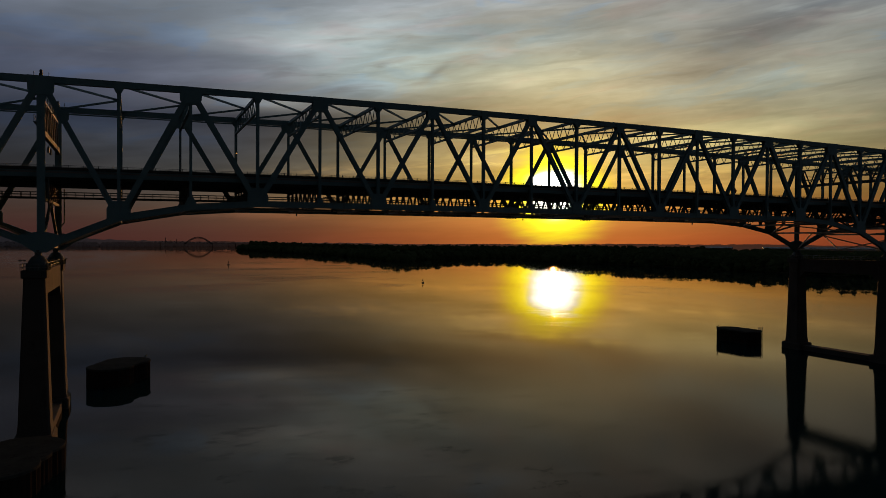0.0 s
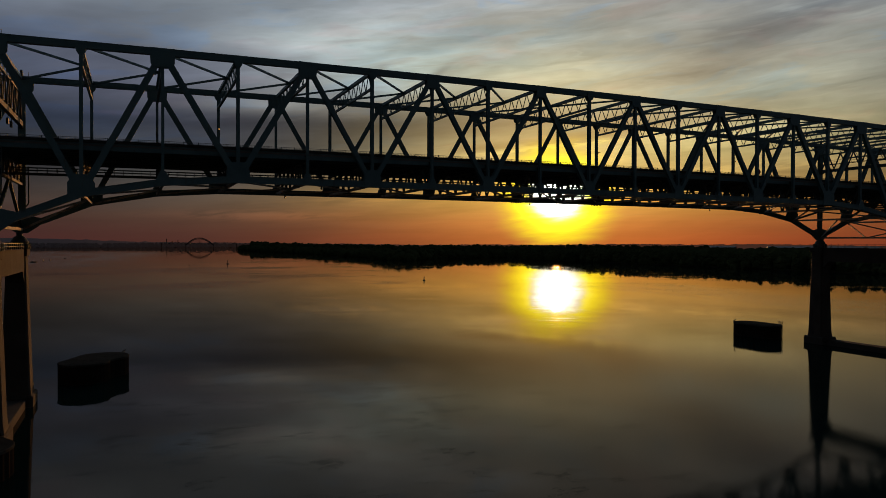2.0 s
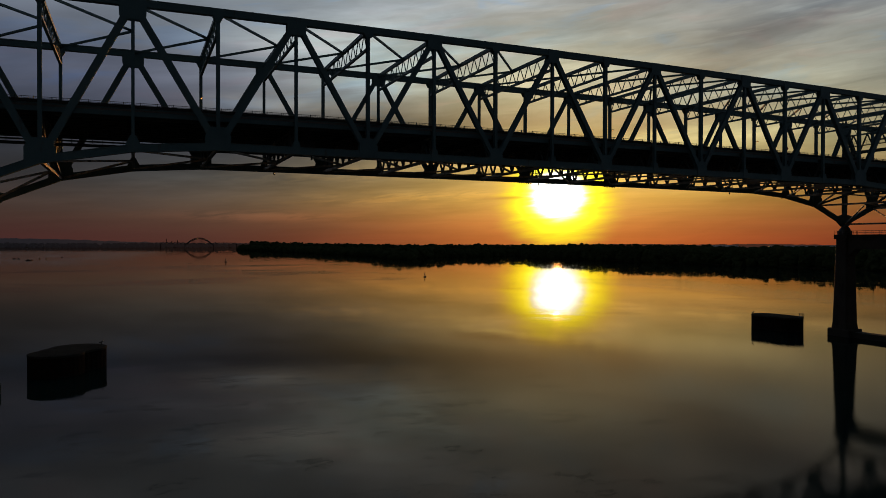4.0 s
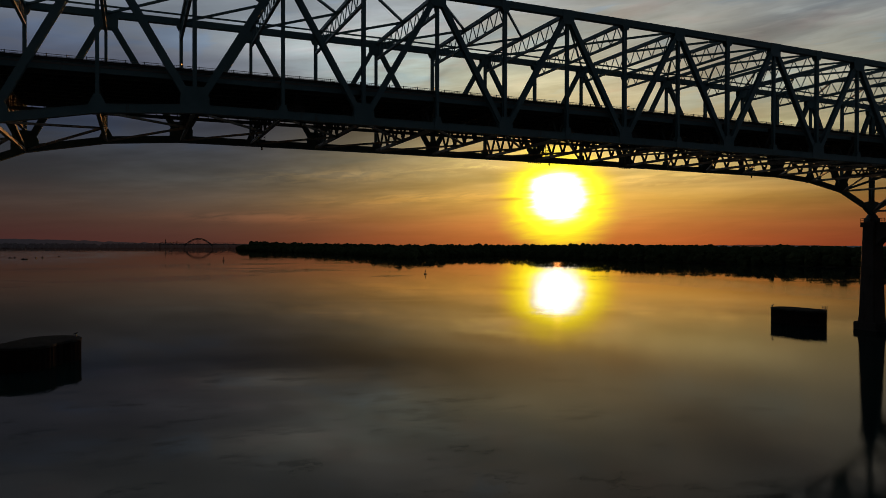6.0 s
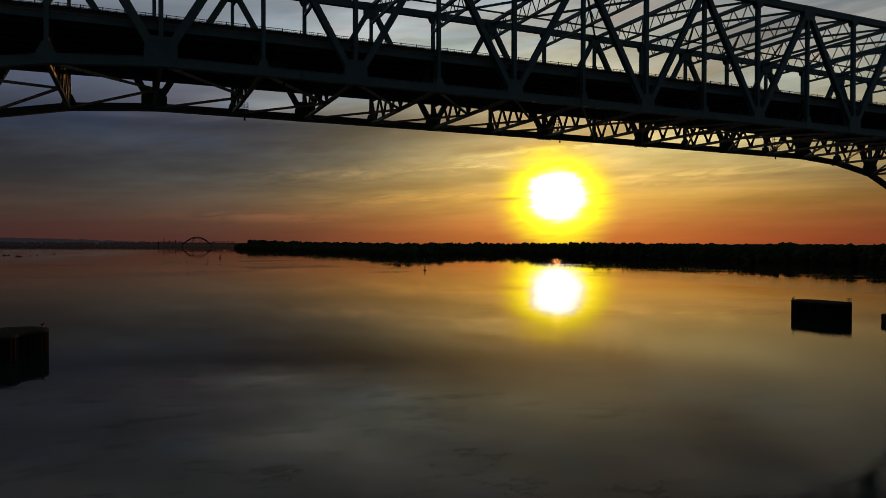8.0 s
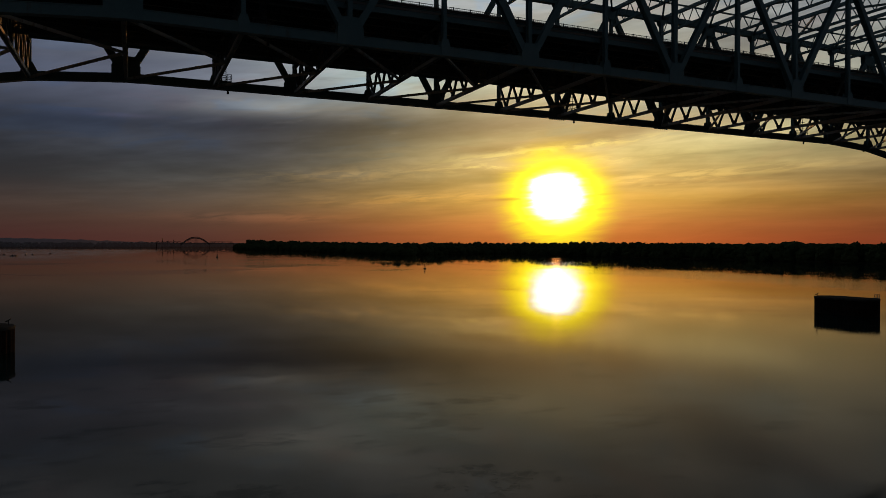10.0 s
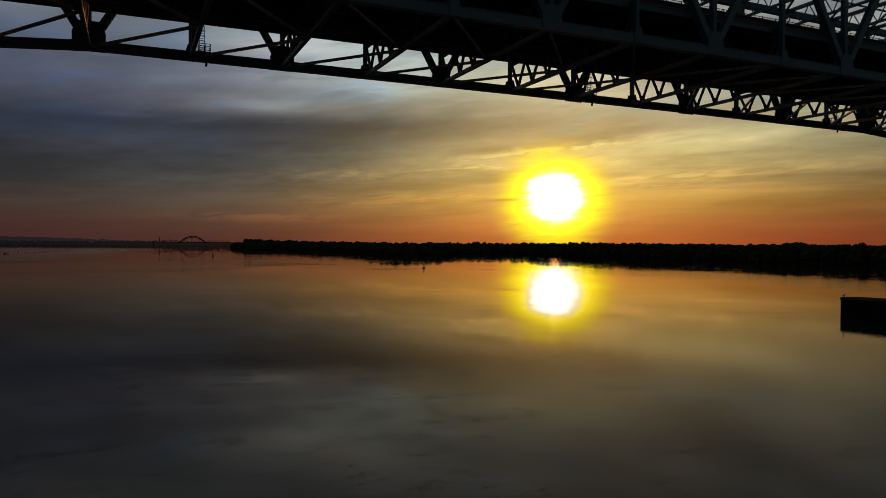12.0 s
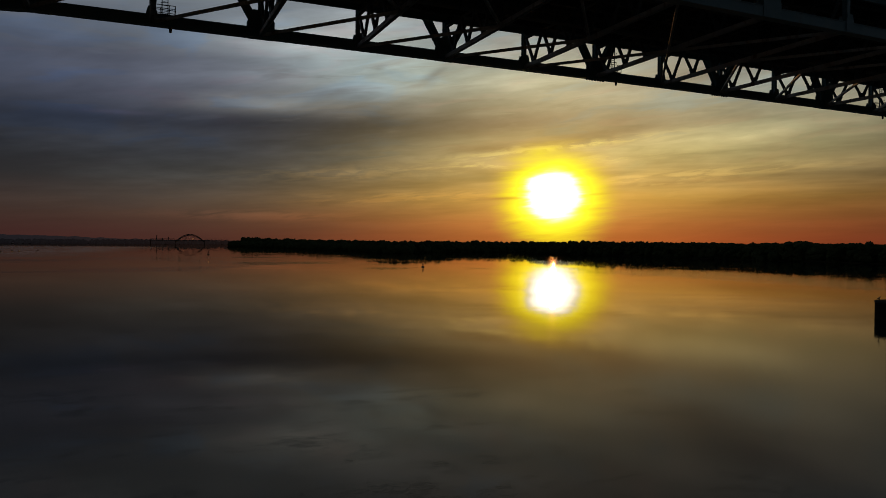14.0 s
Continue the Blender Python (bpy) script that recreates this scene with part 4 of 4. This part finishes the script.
# ---------------------------------------------------------------- piers and their fenders
def pier(k, shift, slim):
    """slim: half the width of a column's top. The columns stand a little off the bearing's line."""
    bx = k * P
    cx = bx + shift
    p = thing("bridge_pier", "tall twin-column concrete bridge pier standing in the river", "pier", "bridge piers")
    cols = (0.0, W)
    for y in cols:
        bm = bmesh.new()
        rings = []
        for hx, hy, z in ((2.66, 2.7, 2.3), (2.46, 2.5, 4.2), (slim, 1.85, 29.3)):
            c = 0.35
            rings.append([bm.verts.new((cx + px, y + py, z)) for px, py in ((-hx + c, -hy), (hx - c, -hy), (hx, -hy + c), (hx, hy - c), (hx - c, hy), (-hx + c, hy), (-hx, hy - c), (-hx, -hy + c))])
        for r0, r1 in zip(rings, rings[1:]):
            for i in range(8):
                bm.faces.new((r0[i], r0[(i + 1) % 8], r1[(i + 1) % 8], r1[i]))
        bm.faces.new(rings[0][::-1])
        bm.faces.new(rings[-1])
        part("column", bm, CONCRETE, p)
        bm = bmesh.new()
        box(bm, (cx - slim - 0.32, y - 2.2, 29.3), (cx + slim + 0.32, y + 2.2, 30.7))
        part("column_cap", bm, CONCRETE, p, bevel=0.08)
        # bearing under a stepped cover, with a ring of bars and a railing
        bm = bmesh.new()
        lathe(bm, bx + 0.5 * shift, y, [(1.7, 30.7), (1.75, 31.4), (1.5, 32.3), (1.0, 33.0), (0.55, 33.3), (0.62, 34.2)], 18)
        bearing = part("bearing", bm, STEEL_DARK, p, "dark stepped steel bearing")
        bm = bmesh.new()
        for i in range(18):
            a = i * math.tau / 18
            bar(bm, (bx + 0.5 * shift + 1.85 * math.cos(a), y + 1.85 * math.sin(a), 30.7), (bx + 0.5 * shift + 1.85 * math.cos(a), y + 1.85 * math.sin(a), 31.9), rect(0.14, 0.14))
        part("bearing_bars", bm, STEEL_DARK, bearing)
        bm = bmesh.new()
        for z in (31.25, 31.8):
            for a, b in (((-1, -1), (1, -1)), ((1, -1), (1, 1)), ((1, 1), (-1, 1)), ((-1, 1), (-1, -1))):
                bar(bm, (cx + a[0] * 2.05, y + a[1] * 2.15, z), (cx + b[0] * 2.05, y + b[1] * 2.15, z), rect(0.06, 0.06))
        for a in (-1, -0.33, 0.33, 1):
            for b in (-1, 1):
                bar(bm, (cx + a * 2.05, y + b * 2.15, 30.7), (cx + a * 2.05, y + b * 2.15, 31.83), rect(0.06, 0.06))
                bar(bm, (cx + b * 2.05, y + a * 2.15, 30.7), (cx + b * 2.05, y + a * 2.15, 31.83), rect(0.06, 0.06))
        part("pier_railing", bm, GALV, p)
    bm = bmesh.new()
    prism(bm, [(2.0, 24.0), (4.2, 26.4), (W - 4.2, 26.4), (W - 2.0, 24.0), (W - 2.0, 30.66), (2.0, 30.66)], cx - 1.5, cx + 1.5, "x")
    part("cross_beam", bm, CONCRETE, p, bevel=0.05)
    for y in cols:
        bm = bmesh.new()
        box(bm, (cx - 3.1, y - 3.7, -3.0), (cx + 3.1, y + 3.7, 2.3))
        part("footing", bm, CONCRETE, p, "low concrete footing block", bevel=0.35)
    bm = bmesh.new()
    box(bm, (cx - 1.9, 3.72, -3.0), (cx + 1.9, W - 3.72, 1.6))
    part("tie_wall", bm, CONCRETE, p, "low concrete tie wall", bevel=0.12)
    bm = bmesh.new()
    for a in (-1.4, 1.4):
        for z in (31.25, 31.8):
            bar(bm, (cx + a, 2.6, z), (cx + a, W - 2.6, z), rect(0.06, 0.06))
        for i in range(12):
            bar(bm, (cx + a, 2.6 + i * (W - 5.2) / 11, 30.66), (cx + a, 2.6 + i * (W - 5.2) / 11, 31.83), rect(0.06, 0.06))
    part("beam_railing", bm, GALV, p)


pier(0, -0.9, 1.66)
pier(18, 0.45, 1.9)


def dolphin(label, cells, top):
    """A mooring dolphin of round sheet-pile cells with a concrete cap; cells: x, y, radius."""
    d = thing("fender_dolphin", label, "dolphin", "fender dolphins")
    for i, (cx, cy, r) in enumerate(cells):
        cap = top - 0.02 * i
        bm = bmesh.new()
        n = 56
        outline = []
        for j in range(n):
            a = j * math.tau / n
            q = r + (0.09 if j % 2 else -0.09)
            outline.append((cx + q * math.cos(a), cy + q * math.sin(a)))
        prism(bm, outline, -3.0, cap - 0.35)
        cell = part("sheet_pile_cell", bm, PILE, d)
        bm = bmesh.new()
        lathe(bm, cx, cy, [(r + 0.16, cap - 0.45), (r + 0.18, cap - 0.05), (r + 0.05, cap + 0.03), (r * 0.5, cap + 0.07)], 40)
        part("cell_cap", bm, CAP, cell)
    return d


def dolphin_ladder(x, y, top):
    """Ladder on the river face with a small railed landing at its head."""
    lad = thing("dolphin_ladder", "galvanised steel ladder with a small railed landing on a dolphin", "ladder")
    for a in (-0.4, 0.4):
        beam("rail", (x + a, y, 0.3), (x + a, y, top + 1.1), rect(0.09, 0.09), GALV, lad)
    for i in range(13):
        beam("rung", (x - 0.4, y, 0.5 + i * 0.36), (x + 0.4, y, 0.5 + i * 0.36), rect(0.06, 0.06), GALV, lad)
    bm = bmesh.new()
    box(bm, (x - 1.7, y - 0.5, top + 0.06), (x - 0.45, y + 0.5, top + 0.14))
    part("landing", bm, GALV, lad)
    for a in (-1.65, -1.05, -0.5):
        beam("guard_post", (x + a, y, top + 0.1), (x + a, y, top + 1.1), rect(0.08, 0.08), GALV, lad)
    for z in (0.6, 1.08):
        beam("guard_rail", (x - 1.7, y, top + z), (x + 0.45, y, top + z), rect(0.07, 0.07), GALV, lad)


def perched_bird(x, y, z):
    """Stand-in for a bird perched at a dolphin's edge: a short post with a crooked arm."""
    m = thing("perched_bird", "dark stand-in shape for a bird perched on a dolphin's concrete cap", "post", "mooring posts")
    bm = bmesh.new()
    lathe(bm, x, y, [(0.16, z), (0.10, z + 0.15), (0.08, z + 0.75)], 8)
    part("stem", bm, BLACK, m)
    bm = bmesh.new()
    bar(bm, (x - 0.45, y + 0.1, z + 0.62), (x + 0.1, y, z + 0.82), rect(0.24, 0.2))
    bar(bm, (x + 0.05, y, z + 0.8), (x + 0.38, y - 0.05, z + 1.12), rect(0.14, 0.14))
    part("arm", bm, BLACK, m)


perched_bird(17.9, 62.0, 4.48)
perched_bird(211.9, 56.6, 4.48)
dolphin("dark rusty sheet-pile dolphin with a concrete cap, upstream of the pier", [(9.6, 53.2, 5.3), (11.1, 57.2, 5.1), (13.2, 60.8, 5.7)], 4.5)
dolphin("dark rusty sheet-pile dolphin with a ladder on its side", [(217.2, 47.9, 4.65), (217.3, 51.6, 4.55), (216.9, 55.4, 4.7)], 4.5)
dolphin_ladder(222.3, 46.1, 4.5)
dolphin("dark rusty sheet-pile fender beside the pier's foot", [(-0.8, -16.0, 5.6), (-1.8, -20.8, 5.2), (-3.4, -25.6, 5.8)], 4.15)
dolphin("dark rusty sheet-pile fender in front of the other pier's foot", [(222.0, -16.0, 5.5), (222.0, -20.5, 5.1), (222.0, -25.0, 5.6)], 4.4)


# ---------------------------------------------------------------- things on the river and far off
def channel_buoy(x, y, s, label):
    b = thing("channel_buoy", label, "buoy", "channel buoys")
    bm = bmesh.new()
    lathe(bm, x, y, [(0.9 * s, -0.6), (1.25 * s, -0.2), (1.25 * s, 0.7 * s), (0.9 * s, 0.9 * s)], 16)
    part("float", bm, BLACK, b)
    bm = bmesh.new()
    for i in range(4):
        a = i * math.tau / 4 + 0.4
        bar(bm, (x + 0.75 * s * math.cos(a), y + 0.75 * s * math.sin(a), 0.8 * s), (x + 0.3 * s * math.cos(a), y + 0.3 * s * math.sin(a), 3.3 * s), rect(0.12 * s, 0.12 * s))
    lathe(bm, x, y, [(0.62 * s, 2.0 * s), (0.5 * s, 3.0 * s), (0.1 * s, 3.05 * s)], 12)
    part("tower", bm, BLACK, b)
    bm = bmesh.new()
    lathe(bm, x, y, [(0.3 * s, 3.3 * s), (0.32 * s, 3.9 * s), (0.12 * s, 4.3 * s)], 12)
    part("lantern", bm, BLACK, b)


channel_buoy(241.5, 419.0, 0.85, "dark channel buoy with a lattice tower afloat in the river")
channel_buoy(141.5, 915.0, 1.2, "small dark channel buoy far up the river")


def moored_boat(x, y, turn, s):
    b = thing("moored_boat", "small dark open boat moored on the river", "boat", "moored boats")
    bm = bmesh.new()
    rows = []
    for t, w in ((-1.0, 0.7), (-0.4, 0.95), (0.3, 0.85), (0.8, 0.45), (1.0, 0.05)):
        rows.append([bm.verts.new((3.0 * t * s, w * q * s, z * s)) for q, z in ((-1.0, 0.9 + 0.3 * max(t, 0)), (-0.75, 0.0), (0.0, -0.3), (0.75, 0.0), (1.0, 0.9 + 0.3 * max(t, 0)))])
    for r0, r1 in zip(rows, rows[1:]):
        for i in range(4):
            bm.faces.new((r0[i], r1[i], r1[i + 1], r0[i + 1]))
        bm.faces.new((r0[0], r0[4], r1[4], r1[0]))
    bm.faces.new(rows[0])
    part("hull", bm, BLACK, b)
    bm = bmesh.new()
    prism(bm, [(-0.9 * s, 0.9 * s), (0.9 * s, 0.9 * s), (0.6 * s, 2.1 * s), (-0.8 * s, 2.1 * s)], -0.55 * s, 0.55 * s, "y")
    part("cabin", bm, BLACK, b, bevel=0.05)
    b.matrix_world = pose(x, y, 0, 0, 0, turn)


for x, y, a, s in ((-152, 1195, 20, 0.9), (-146, 1198, 35, 0.8), (-119, 1082, 15, 1.0), (-114, 1076, 60, 0.9), (-115, 1187, 80, 0.9), (-107, 1200, 70, 0.95), (-95, 1325, 10, 0.6)):
    moored_boat(x, y, a, s)


def arch_bridge():
    """The steel arch bridge up the river."""
    b = thing("arch_bridge", "distant steel tied-arch bridge across the river", "bridge")
    turn = pose(297, 3330, 0, 0, 0, -6)
    span, rise, road = 118.0, 31.0, 20.0
    for y in (-8, 8):
        bm = bmesh.new()
        def curve(t, r, lift):
            return (span * (t - 0.5), y, road - 4 + lift + r * (1 - (2 * t - 1) ** 2))
        n = 24
        for i in range(n):
            bar(bm, curve(i / n, rise, 0), curve((i + 1) / n, rise, 0), rect(2.2, 2.8))
            bar(bm, curve(i / n, rise - 1, -4), curve((i + 1) / n, rise - 1, -4), rect(2.2, 2.4))
            bar(bm, curve(i / n, rise, 0), curve((i + 1) / n, rise - 1, -4), rect(1.2, 1.2))
        part("arch_rib", bm, STEEL_DARK, b)
        bm = bmesh.new()
        for i in range(3, n - 2):
            p = curve(i / n, rise, 0)
            bar(bm, (p[0], y, road), p, rect(0.5, 0.5))
        part("hangers", bm, STEEL_DARK, b)
    bm = bmesh.new()
    box(bm, (-168, -9, road - 2.0), (168, 9, road))
    part("deck", bm, STEEL_DARK, b)
    for x in (-165, -62, 62, 165):
        bm = bmesh.new()
        box(bm, (x - 0.9, -9, -2), (x + 0.9, 9, road - 2.05))
        part("pier", bm, PILE, b)
    for x0, x1 in ((-165, -62), (62, 165)):
        bm = bmesh.new()
        for y in (-8, 8):
            for i in range(6):
                a, m, c = (x0 + (x1 - x0) * q / 6 for q in (i, i + 0.5, i + 1))
                bar(bm, (a, y, road), (m, y, road + 7), rect(0.7, 0.7))
                bar(bm, (m, y, road + 7), (c, y, road), rect(0.7, 0.7))
            bar(bm, (x0, y, road + 7), (x1, y, road + 7), rect(0.8, 0.8))
        part("side_truss", bm, STEEL_DARK, b)
    b.matrix_world = turn


arch_bridge()


def chimney(x, y, h, r):
    c = thing("factory_chimney", "slim brick factory chimney on the distant shore", "chimney", "factory chimneys")
    bm = bmesh.new()
    lathe(bm, x, y, [(r, 0.5), (r * 0.7, h - 3), (r * 0.85, h - 2), (r * 0.85, h)], 14)
    part("stack", bm, BRICK, c)


for x, y, h, r in ((168, 3650, 44, 2.4), (222, 3680, 36, 2.4), (196, 3700, 31, 3.4)):
    chimney(x, y, h, r)


def shed(x, y, long, deep, high, turn):
    """A low industrial shed with a shallow pitched roof, far off on the plain."""
    h = thing("industrial_shed", "long low industrial shed with a pale metal roof", "building", "industrial sheds")
    bm = bmesh.new()
    box(bm, (-long / 2, -deep / 2, -1.0), (long / 2, deep / 2, high))
    part("wall", bm, BRICK, h)
    bm = bmesh.new()
    prism(bm, [(-deep / 2 - 0.8, high), (deep / 2 + 0.8, high), (0.0, high + deep * 0.12)], -long / 2 - 0.8, long / 2 + 0.8, "x")
    part("roof", bm, GALV, h)
    h.matrix_world = pose(x, y, 6.0, 0, 0, turn)


for i, (d, az, long) in enumerate(((2700, 49.5, 150), (2680, 51.2, 110), (2720, 52.6, 170), (2650, 53.7, 120), (2700, 44.6, 70), (2720, 45.3, 50))):
    shed(14 + d * math.sin(radians(az)), -140 + d * math.cos(radians(az)), long, 42, 9, -az + 8 * (-1) ** i)
